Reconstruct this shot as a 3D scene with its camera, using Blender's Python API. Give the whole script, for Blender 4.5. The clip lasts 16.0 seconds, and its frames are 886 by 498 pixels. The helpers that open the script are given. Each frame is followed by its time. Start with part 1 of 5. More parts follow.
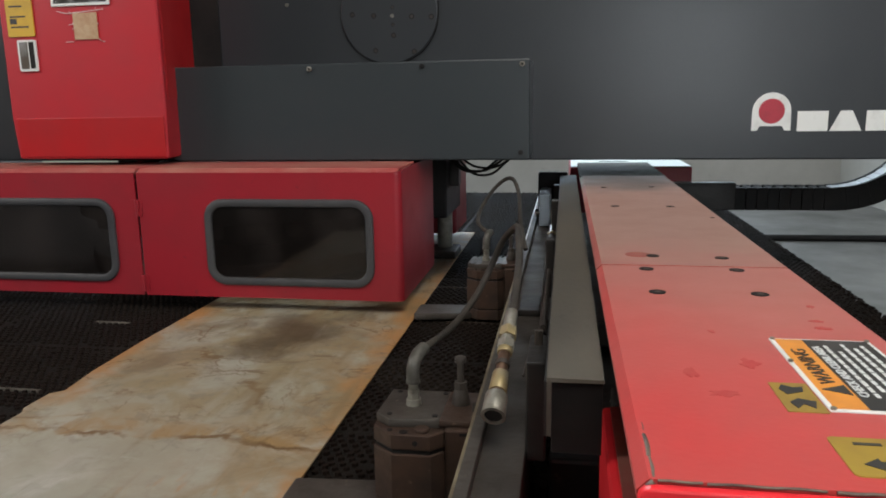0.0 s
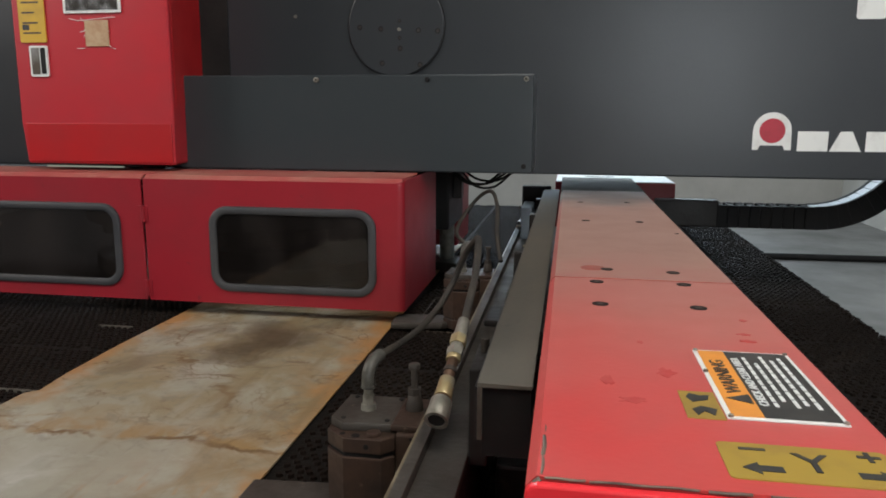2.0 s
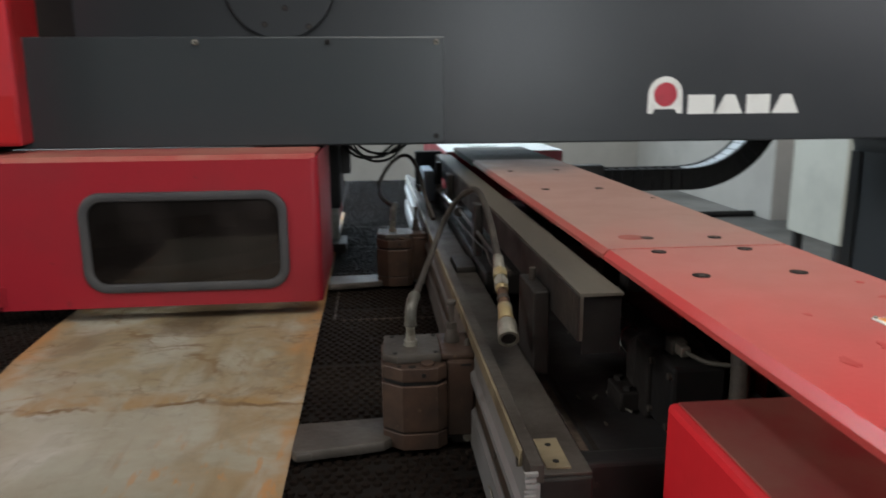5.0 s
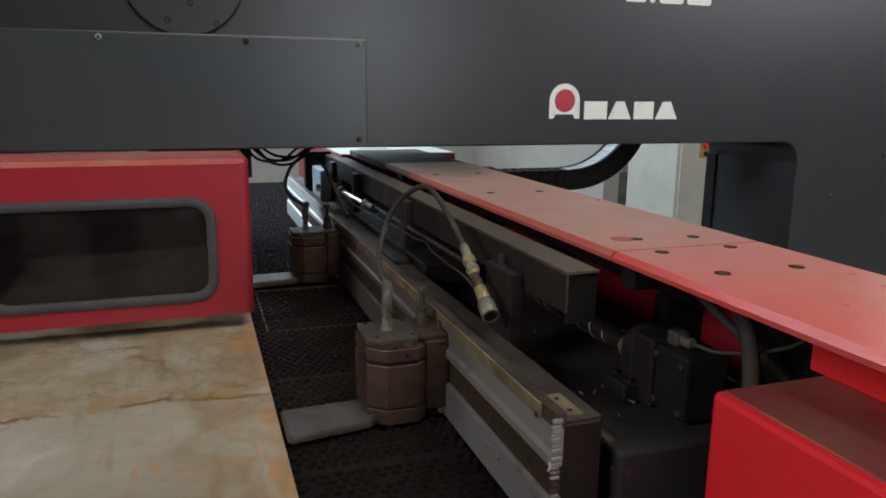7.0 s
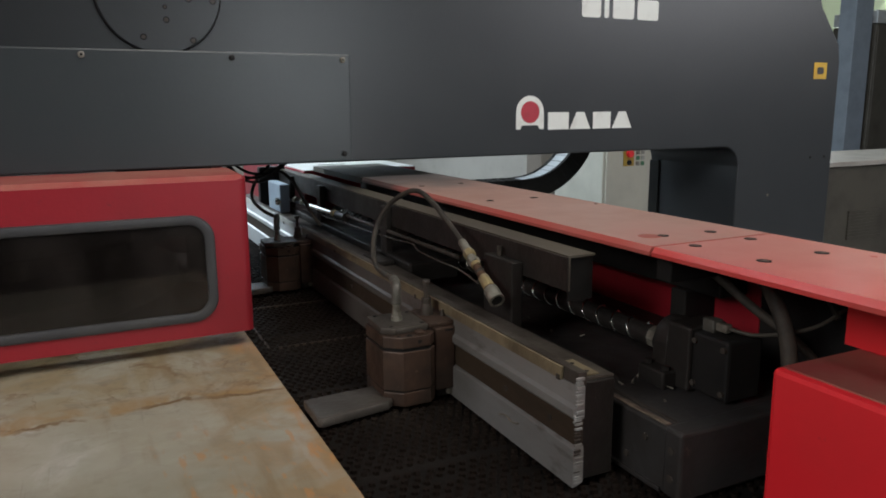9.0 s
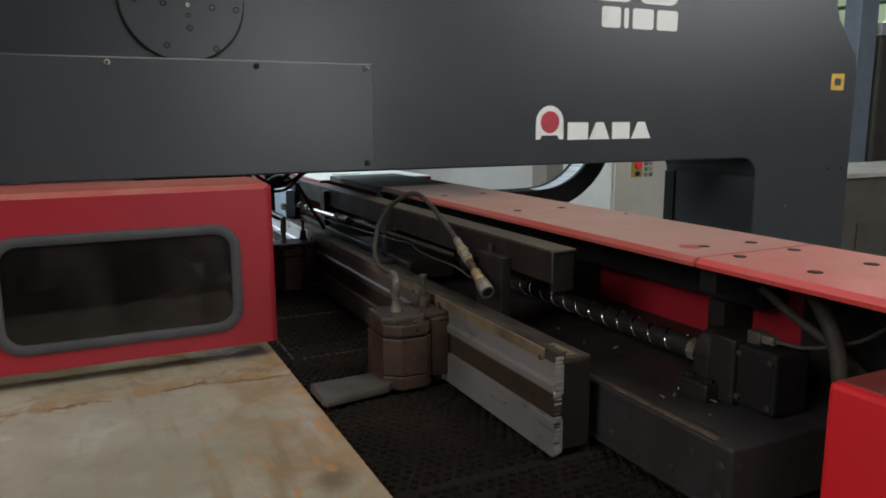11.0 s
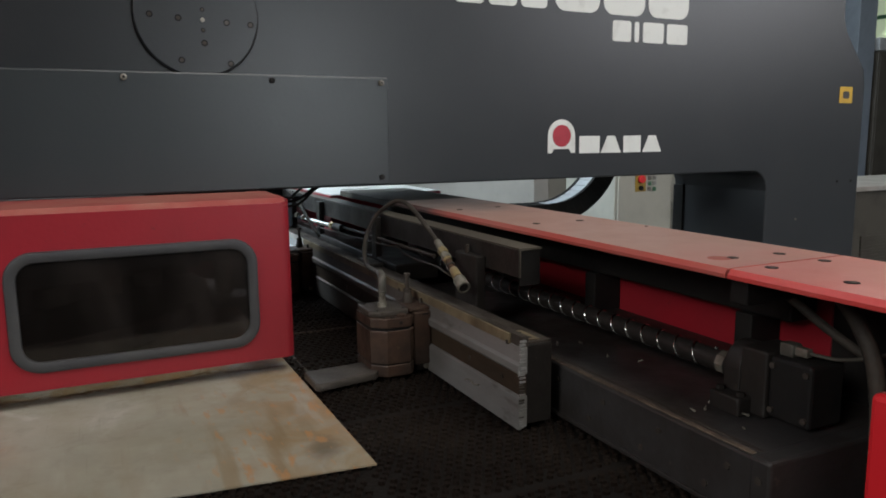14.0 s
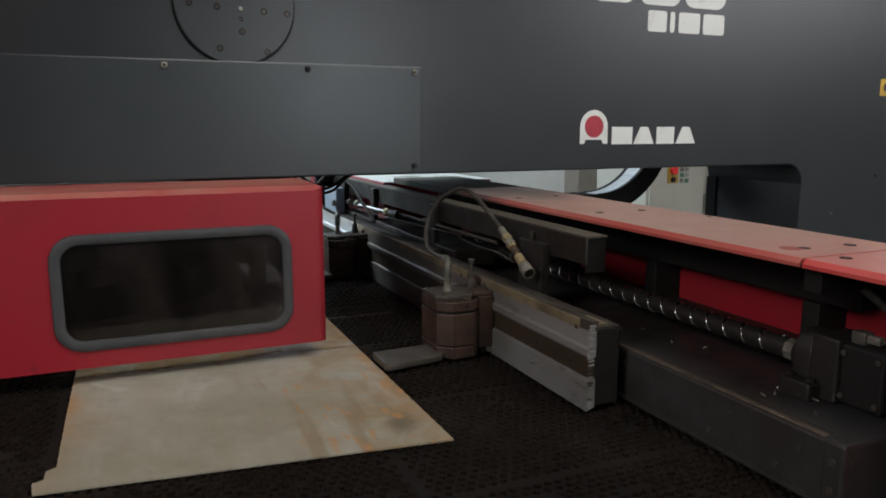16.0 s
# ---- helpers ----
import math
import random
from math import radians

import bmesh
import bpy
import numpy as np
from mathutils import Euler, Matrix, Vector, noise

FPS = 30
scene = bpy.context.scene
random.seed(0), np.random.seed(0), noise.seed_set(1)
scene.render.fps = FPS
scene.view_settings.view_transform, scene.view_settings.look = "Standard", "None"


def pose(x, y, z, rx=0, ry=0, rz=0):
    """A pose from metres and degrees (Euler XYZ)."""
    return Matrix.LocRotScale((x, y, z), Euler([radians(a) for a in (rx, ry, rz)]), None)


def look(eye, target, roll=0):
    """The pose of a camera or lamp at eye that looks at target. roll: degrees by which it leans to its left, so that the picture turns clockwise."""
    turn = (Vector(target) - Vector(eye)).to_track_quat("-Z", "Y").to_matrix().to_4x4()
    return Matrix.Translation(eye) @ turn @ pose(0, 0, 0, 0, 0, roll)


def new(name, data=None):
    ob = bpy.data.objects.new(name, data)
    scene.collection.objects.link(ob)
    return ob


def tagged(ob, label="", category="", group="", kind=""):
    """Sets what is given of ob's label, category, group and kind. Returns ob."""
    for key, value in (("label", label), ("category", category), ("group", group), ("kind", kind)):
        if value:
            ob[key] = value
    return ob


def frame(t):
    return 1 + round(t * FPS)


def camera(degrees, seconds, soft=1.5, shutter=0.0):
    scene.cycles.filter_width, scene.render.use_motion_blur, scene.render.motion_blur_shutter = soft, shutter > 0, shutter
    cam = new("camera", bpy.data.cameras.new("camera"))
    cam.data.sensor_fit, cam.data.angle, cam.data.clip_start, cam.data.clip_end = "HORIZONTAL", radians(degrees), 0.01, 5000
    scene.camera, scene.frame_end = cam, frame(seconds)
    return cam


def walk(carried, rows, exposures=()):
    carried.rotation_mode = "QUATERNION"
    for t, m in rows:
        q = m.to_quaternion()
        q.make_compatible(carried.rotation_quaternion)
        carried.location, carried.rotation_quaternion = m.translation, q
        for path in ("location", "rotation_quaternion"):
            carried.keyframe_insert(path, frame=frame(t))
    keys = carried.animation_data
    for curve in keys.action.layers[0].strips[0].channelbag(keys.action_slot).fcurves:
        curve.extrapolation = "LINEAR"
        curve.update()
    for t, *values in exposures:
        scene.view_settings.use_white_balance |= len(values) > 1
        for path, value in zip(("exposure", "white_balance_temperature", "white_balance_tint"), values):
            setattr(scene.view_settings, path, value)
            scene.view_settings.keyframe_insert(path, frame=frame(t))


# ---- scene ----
SECONDS = 16.0
cam = camera(62.50, SECONDS, soft=1.8, shutter=0.5)
# seconds, eye, yaw, pitch, roll
PATH = [
    (0.0, 0.0928, -1.5960, 1.2786, 9.575, -11.207, -0.939),
    (0.5, 0.0995, -1.6004, 1.2774, 9.488, -10.723, -0.904),
    (1.0, 0.1027, -1.6052, 1.2785, 8.999, -10.461, -0.593),
    (1.5, 0.0998, -1.6088, 1.2797, 9.165, -10.298, -0.213),
    (2.0, 0.0943, -1.6104, 1.2806, 9.663, -10.290, 0.240),
    (2.5, 0.0940, -1.6104, 1.2785, 9.425, -10.224, 0.141),
    (3.0, 0.0802, -1.6195, 1.2769, 6.340, -10.151, 0.374),
    (3.5, 0.0490, -1.6149, 1.2747, 3.435, -10.311, 1.196),
    (4.0, -0.0014, -1.5731, 1.2688, 1.170, -10.820, 0.331),
    (4.5, -0.0528, -1.5356, 1.2662, -0.663, -11.509, 0.228),
    (5.0, -0.1325, -1.5114, 1.2646, -5.399, -12.237, -0.450),
    (5.2, -0.1719, -1.5034, 1.2655, -9.318, -12.713, -0.265),
    (7.3, -0.3278, -1.4725, 1.2729, -18.851, -12.078, 0.602),
    (7.5, -0.3349, -1.4722, 1.2725, -18.608, -11.778, 0.259),
    (8.0, -0.3870, -1.4718, 1.2767, -22.482, -11.648, -1.684),
    (8.2, -0.4141, -1.4663, 1.2741, -24.442, -11.632, -1.364),
    (10.3, -0.4947, -1.4301, 1.2618, -26.003, -10.382, -0.256),
    (10.5, -0.4971, -1.4277, 1.2628, -25.830, -10.288, -0.222),
    (11.0, -0.5089, -1.4129, 1.2615, -25.614, -10.104, -0.283),
    (11.5, -0.5173, -1.4053, 1.2611, -25.304, -9.761, -0.214),
    (12.0, -0.5212, -1.4015, 1.2600, -25.343, -9.279, -0.695),
    (12.5, -0.5241, -1.4002, 1.2589, -25.601, -8.870, -0.872),
    (13.0, -0.5292, -1.3968, 1.2573, -25.830, -8.636, -0.593),
    (13.5, -0.5314, -1.3931, 1.2565, -25.889, -8.735, -0.377),
    (14.0, -0.5351, -1.3910, 1.2563, -25.696, -8.856, -0.537),
    (14.5, -0.5404, -1.3919, 1.2564, -25.212, -8.927, -0.438),
    (15.0, -0.5439, -1.3958, 1.2579, -24.610, -8.981, -0.316),
    (15.5, -0.5501, -1.4043, 1.2592, -23.905, -9.176, -0.096),
    (16.0, -0.5447, -1.4004, 1.2586, -23.447, -9.734, 0.038),
]
walk(cam, [(t, pose(x, y, z, 90 + pitch, 0, yaw) @ pose(0, 0, 0, 0, 0, roll)) for t, x, y, z, yaw, pitch, roll in PATH],
     exposures=[(0.0, 0.06), (5.0, 0.03), (7.5, -0.05), (16.0, -0.15)])

# the slide's travel across the machine and the carriage's travel along the slide: seconds, metres
SLIDE = [(0, 0), (0.5, -0.008), (1, -0.051), (2, -0.05), (2.5, -0.032), (3, -0.03), (5.2, -0.029), (7.3, -0.028), (15, -0.028), (15.2, 0.0), (15.5, 0.037), (16, 0.038)]
FEED = [(0, 0.0), (0.5, 0.0), (1, 0.0), (1.5, 0.0), (2, 0.0), (2.5, 0.0627), (3, 0.1357), (3.5, 0.1361), (4, 0.1729), (4.5, 0.2098), (5, 0.2054), (5.2, 0.2447), (7.3, 0.3227), (7.5, 0.3572), (8, 0.3559), (8.2, 0.3616), (10.3, 0.4599), (10.5, 0.4932), (11.0, 0.5023), (11.5, 0.5383), (12.0, 0.5457), (12.5, 0.5745), (13.0, 0.6125), (13.5, 0.6197), (14.0, 0.6488), (14.5, 0.6848), (15.0, 0.6843), (15.5, 0.6813), (16.0, 0.6475)]

# ---- light ----
world = bpy.data.worlds.new("world")
scene.world = world
world.use_nodes = True
wn = world.node_tree
sky = wn.nodes.new("ShaderNodeTexSky")
sky.sky_type, sky.sun_disc = "NISHITA", False
sky.sun_elevation, sky.sun_rotation = radians(40), radians(150)
wn.links.new(sky.outputs[0], wn.nodes["Background"].inputs[0])
wn.nodes["Background"].inputs[1].default_value = 0.1


def area_lamp(name, at, target, sx, sy, power, colour):
    data = bpy.data.lights.new(name, "AREA")
    data.shape, data.size, data.size_y, data.energy, data.color = "RECTANGLE", sx, sy, power, colour
    ob = new(name, data)
    ob.matrix_world = look(at, target)
    return ob


area_lamp("hall_light", (1.0, -2.5, 4.9), (0.5, -1.3, 0), 3.0, 1.8, 130, (1.0, 0.96, 0.90))
area_lamp("hall_light", (-2.3, 3.2, 4.9), (0.2, 1.2, 0.8), 2.6, 1.4, 470, (0.78, 0.90, 1.0))
area_lamp("window_light", (0.3, 8.75, 2.45), (0.0, 0, 0.8), 5.0, 1.9, 110, (0.74, 0.88, 1.0))
area_lamp("window_light", (1.15, -4.72, 1.75), (0.9, 0, 1.5), 0.85, 1.25, 27, (0.86, 0.94, 1.0))
area_lamp("window_light", (5.6, -4.72, 3.35), (1.5, 0.0, 1.0), 3.4, 2.1, 118, (0.97, 0.96, 1.0))
area_lamp("window_light", (-4.9, -2.6, 3.4), (0, -1.0, 0.9), 2.2, 1.5, 120, (1.0, 0.97, 0.94))
area_lamp("window_light", (-4.9, 6.6, 1.6), (1.2, 0.6, 0.8), 3.2, 2.5, 45, (0.70, 0.87, 1.0))
area_lamp("window_light", (10.85, 6.6, 2.7), (5, 3, 0.6), 2.6, 2.6, 110, (0.95, 1.0, 0.97))


# ---- materials ----
def material(name, colour, rough=0.5, metal=0.0, colour2=None, scale=8.0, detail=6.0, mix=(0.4, 0.65), bump=0.0, bump_scale=60.0, rough2=None,
             speck=None, speck_scale=90.0, speck_at=(0.66, 0.72), coat=0.0, spec=0.5, stretch=(1, 1, 1)):
    """A worn surface: a base colour, broad stains of colour2, fine specks, uneven gloss and a fine relief."""
    m = bpy.data.materials.new(name)
    m.use_nodes = True
    nt, nodes = m.node_tree, m.node_tree.nodes
    b = nodes["Principled BSDF"]
    b.inputs["Base Color"].default_value = (*colour, 1)
    b.inputs["Roughness"].default_value, b.inputs["Metallic"].default_value, b.inputs["Coat Weight"].default_value = rough, metal, coat
    b.inputs["Specular IOR Level"].default_value = spec
    tex = nodes.new("ShaderNodeTexCoord")
    mapping = nodes.new("ShaderNodeMapping")
    mapping.inputs["Scale"].default_value = stretch
    nt.links.new(tex.outputs["Object"], mapping.inputs["Vector"])
    at = mapping.outputs[0]

    def noise_mask(s, lo, hi, d):
        n = nodes.new("ShaderNodeTexNoise")
        n.inputs["Scale"].default_value, n.inputs["Detail"].default_value, n.inputs["Roughness"].default_value = s, d, 0.6
        nt.links.new(at, n.inputs["Vector"])
        r = nodes.new("ShaderNodeMapRange")
        r.inputs["From Min"].default_value, r.inputs["From Max"].default_value = lo, hi
        nt.links.new(n.outputs["Fac"], r.inputs["Value"])
        return r.outputs[0]

    def blend(a, c, mask):
        k = nodes.new("ShaderNodeMix")
        k.data_type = "RGBA"
        if isinstance(a, tuple):
            k.inputs[6].default_value = (*a, 1)
        else:
            nt.links.new(a, k.inputs[6])
        k.inputs[7].default_value = (*c, 1)
        nt.links.new(mask, k.inputs[0])
        return k.outputs[2]

    out = colour
    if colour2:
        broad = noise_mask(scale, mix[0], mix[1], detail)
        out = blend(out, colour2, broad)
        if rough2 is not None:
            r = nodes.new("ShaderNodeMapRange")
            r.inputs["To Min"].default_value, r.inputs["To Max"].default_value = rough, rough2
            nt.links.new(broad, r.inputs["Value"])
            nt.links.new(r.outputs[0], b.inputs["Roughness"])
    if speck:
        out = blend(out, speck, noise_mask(speck_scale, speck_at[0], speck_at[1], 3))
    if not isinstance(out, tuple):
        nt.links.new(out, b.inputs["Base Color"])
    if bump:
        n = nodes.new("ShaderNodeTexNoise")
        n.inputs["Scale"].default_value, n.inputs["Detail"].default_value = bump_scale, 5
        nt.links.new(at, n.inputs["Vector"])
        k = nodes.new("ShaderNodeBump")
        k.inputs["Strength"].default_value, k.inputs["Distance"].default_value = bump, 0.004
        nt.links.new(n.outputs["Fac"], k.inputs["Height"])
        nt.links.new(k.outputs[0], b.inputs["Normal"])
    return m


def plain_glow(name, colour, strength):
    m = bpy.data.materials.new(name)
    m.use_nodes = True
    b = m.node_tree.nodes["Principled BSDF"]
    b.inputs["Base Color"].default_value = (*colour, 1)
    b.inputs["Emission Color"].default_value, b.inputs["Emission Strength"].default_value = (*colour, 1), strength
    return m


DARK = material("charcoal_paint", (0.025, 0.028, 0.032), 0.29, 0, (0.030, 0.033, 0.036), 9.0, 10, (0.1, 0.9), 0.05, 130, 0.36, (0.055, 0.055, 0.055), 60, (0.74, 0.84))
PANEL = material("charcoal_panel", (0.029, 0.036, 0.040), 0.26, 0, (0.034, 0.040, 0.043), 24.0, 10, (0.05, 0.95), 0.05, 120, 0.40, (0.045, 0.050, 0.052), 70, (0.72, 0.84))
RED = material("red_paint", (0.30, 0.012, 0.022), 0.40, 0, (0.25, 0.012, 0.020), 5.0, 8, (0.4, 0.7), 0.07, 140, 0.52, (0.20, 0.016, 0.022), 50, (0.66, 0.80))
RED_BRIGHT = material("bright_red_paint", (0.82, 0.024, 0.034), 0.36, 0, (0.74, 0.028, 0.034), 6.0, 7, (0.4, 0.7), 0.05, 160, 0.5, (0.42, 0.03, 0.03), 40, (0.68, 0.82))
HEAD_RED = material("head_red_paint", (0.46, 0.016, 0.026), 0.36, 0, (0.40, 0.018, 0.026), 5.0, 7, (0.4, 0.7), 0.03, 200, 0.46)
HEAD_SHADED = material("shaded_head_red", (0.43, 0.010, 0.013), 0.34, 0, (0.38, 0.011, 0.014), 6.0, 7, (0.4, 0.7), 0.03, 200, 0.44)
WORN = material("worn_to_metal", (0.19, 0.145, 0.11), 0.5, 0.3, (0.075, 0.055, 0.045), 60, 6, (0.4, 0.65), 0.2, 200)
CHANNEL = material("dusty_channel", (0.066, 0.058, 0.046), 0.55, 0.2, (0.125, 0.110, 0.085), 11, 9, (0.36, 0.66), 0.08, 200, 0.68, (0.045, 0.04, 0.035), 40, (0.66, 0.8), stretch=(1, 0.35, 1))
DUSTY_RED = material("dusty_red_paint", (0.34, 0.055, 0.05), 0.6, 0, (0.36, 0.14, 0.105), 9.0, 8, (0.35, 0.65), 0.08, 150)
RUBBER = material("grey_rubber", (0.036, 0.036, 0.040), 0.55, 0, (0.056, 0.055, 0.055), 12, 5, (0.4, 0.7), 0.1, 120)
HOSE = material("hose_rubber", (0.032, 0.028, 0.024), 0.62, 0, (0.075, 0.063, 0.050), 25, 7, (0.42, 0.70), 0.3, 300, 0.75, spec=0.3)
BLACK = material("black_plastic", (0.012, 0.0115, 0.0115), 0.55, 0, (0.022, 0.020, 0.018), 12, 6, (0.4, 0.7), 0.12, 120, 0.65, (0.045, 0.04, 0.034), 60, (0.70, 0.84), spec=0.18)
BRISTLE = material("brush_bristle", (0.0105, 0.0072, 0.0055), 0.62, 0, (0.022, 0.0165, 0.0125), 5, 9, (0.50, 0.74), 0.05, 260, 0.72, (0.022, 0.018, 0.014), 26, (0.70, 0.84), spec=0.07)
BRISTLE_BED = material("brush_bed", (0.007, 0.0055, 0.0045), 0.85, 0, (0.014, 0.011, 0.009), 10, 6, (0.45, 0.7), 0.4, 150, spec=0.2)
CLAMP = material("brown_oxide_steel", (0.076, 0.045, 0.032), 0.36, 0.3, (0.038, 0.026, 0.020), 16, 9, (0.38, 0.62), 0.2, 90, 0.56, (0.19, 0.13, 0.095), 70, (0.67, 0.80), spec=0.4)
STEEL = material("oily_steel", (0.085, 0.074, 0.064), 0.46, 0.3, (0.042, 0.034, 0.028), 9, 9, (0.38, 0.63), 0.2, 120, 0.6, (0.14, 0.115, 0.09), 80, (0.68, 0.80), spec=0.3)
DARK_STEEL = material("black_steel", (0.026, 0.023, 0.021), 0.40, 0.2, (0.015, 0.012, 0.010), 8, 9, (0.4, 0.65), 0.2, 110, 0.62, (0.075, 0.06, 0.048), 60, (0.68, 0.82))
DUSTY_STEEL = material("dusty_steel", (0.066, 0.061, 0.050), 0.6, 0.1, (0.105, 0.096, 0.078), 7, 8, (0.36, 0.66), 0.12, 160, 0.75, (0.05, 0.045, 0.037), 40, (0.66, 0.8), spec=0.3, stretch=(1, 0.35, 1))
ALUMINIUM = material("dull_aluminium", (0.32, 0.32, 0.31), 0.55, 0.2, (0.105, 0.085, 0.066), 7, 10, (0.43, 0.60), 0.15, 150, 0.68, (0.075, 0.06, 0.048), 40, (0.62, 0.74), spec=0.35, stretch=(1, 0.32, 1))
GROOVE = material("oily_groove", (0.060, 0.042, 0.028), 0.42, 0.3, (0.034, 0.025, 0.018), 10, 8, (0.4, 0.65), 0.15, 140, 0.6, stretch=(1, 0.3, 1))
RULER = material("yellowed_scale", (0.24, 0.195, 0.12), 0.5, 0.2, (0.12, 0.09, 0.055), 14, 8, (0.40, 0.62), 0.15, 160)
CHROME = material("polished_screw", (0.62, 0.62, 0.60), 0.13, 1.0, (0.30, 0.27, 0.23), 30, 5, (0.5, 0.75), 0.05, 200)
ZINC = material("zinc_fitting", (0.30, 0.285, 0.24), 0.40, 0.5, (0.14, 0.125, 0.10), 45, 7, (0.42, 0.66), 0.15, 200)
BRASS = material("worn_brass", (0.42, 0.33, 0.17), 0.42, 0.6, (0.36, 0.32, 0.24), 50, 5, (0.42, 0.66), 0.1, 200)
COPPER = material("copper_oxide", (0.15, 0.085, 0.055), 0.45, 0.6, (0.09, 0.06, 0.04), 50, 5, (0.42, 0.66), 0.1, 200)
WHITE = material("white_paint", (0.74, 0.75, 0.72), 0.5, 0, (0.60, 0.60, 0.57), 22, 6, (0.55, 0.75), 0.05, 200)
YELLOW = material("yellow_label", (0.62, 0.38, 0.035), 0.45, 0, (0.48, 0.29, 0.04), 16, 6, (0.45, 0.7))
OCHRE = material("faded_ochre_label", (0.36, 0.235, 0.035), 0.5, 0, (0.27, 0.165, 0.04), 22, 6, (0.42, 0.7))
ORANGE = material("orange_label", (0.78, 0.30, 0.045), 0.45, 0, (0.66, 0.25, 0.05), 30, 6, (0.45, 0.7))
BASE_IRON = material("base_iron", (0.048, 0.046, 0.046), 0.30, 0.1, (0.024, 0.020, 0.0175), 7, 9, (0.40, 0.62), 0.16, 90, 0.52, (0.12, 0.095, 0.078), 55, (0.68, 0.82), spec=0.4)
CARCASS = material("brown_grey_enamel", (0.10, 0.09, 0.074), 0.5, 0, (0.07, 0.063, 0.052), 4, 8, (0.4, 0.68), 0.08, 120, 0.62)
PALE_TOP = material("pale_bench_top", (0.46, 0.43, 0.39), 0.5, 0, (0.34, 0.31, 0.27), 5, 8, (0.42, 0.68), 0.08, 120)
BLUE_PALE = material("pale_blue_plastic", (0.34, 0.42, 0.50), 0.5, 0, (0.27, 0.34, 0.41), 5, 7, (0.42, 0.7))
SCUFF = material("rubbed_red", (0.47, 0.046, 0.043), 0.5, 0, (0.50, 0.085, 0.073), 80, 6, (0.4, 0.62))
FOIL = material("worn_foil", (0.42, 0.42, 0.42), 0.22, 0.8, (0.12, 0.11, 0.10), 45, 8, (0.42, 0.58), 0.4, 60)
SLEEVE = material("grey_sleeve", (0.12, 0.115, 0.10), 0.45, 0.3, (0.06, 0.054, 0.044), 60, 7, (0.4, 0.65), 0.15, 200)
PALE_RIB = material("pale_plastic", (0.58, 0.61, 0.63), 0.4, 0, (0.42, 0.44, 0.45), 12, 6, (0.4, 0.7))
PRINT = material("black_print", (0.035, 0.033, 0.03), 0.5, 0, (0.055, 0.05, 0.045), 40, 5, (0.45, 0.7))
PRINT_RED = material("logo_red", (0.42, 0.03, 0.05), 0.5, 0, (0.34, 0.03, 0.045), 30, 5, (0.45, 0.7))
TAPE = material("old_tape", (0.45, 0.27, 0.15), 0.35, 0, (0.52, 0.36, 0.22), 60, 7, (0.4, 0.62), 0.3, 120)
CONCRETE = material("concrete_floor", (0.20, 0.19, 0.175), 0.42, 0, (0.115, 0.11, 0.10), 0.9, 10, (0.38, 0.62), 0.1, 40, 0.6, (0.11, 0.105, 0.10), 14, (0.66, 0.8))
PLASTER = material("beige_plaster", (0.47, 0.445, 0.40), 0.85, 0, (0.40, 0.375, 0.335), 1.4, 9, (0.42, 0.68), 0.3, 30, None, (0.35, 0.33, 0.29), 12, (0.66, 0.8))
# dark grey for walls out of view, so that they bounce little light
GREY_WALL = material("low_bounce_grey", (0.16, 0.155, 0.145), 0.9, 0, (0.12, 0.115, 0.105), 1.4, 9, (0.42, 0.68), 0.3, 30)
CEILING = material("grey_roof", (0.16, 0.16, 0.155), 0.8, 0, (0.12, 0.12, 0.115), 1.5, 7, (0.4, 0.7))
CABINET = material("cream_enamel", (0.44, 0.43, 0.37), 0.45, 0, (0.37, 0.36, 0.31), 3, 7, (0.45, 0.7), 0.05, 120)
BLUE_STEEL = material("blue_grey_paint", (0.33, 0.39, 0.46), 0.5, 0, (0.26, 0.31, 0.37), 4, 7, (0.42, 0.7), 0.1, 100)
GREEN = material("green_enamel", (0.07, 0.20, 0.11), 0.45, 0, (0.05, 0.14, 0.08), 4, 7, (0.42, 0.7), 0.1, 100)
GLASS_BRIGHT = plain_glow("daylit_pane", (0.56, 0.66, 0.46), 0.40)


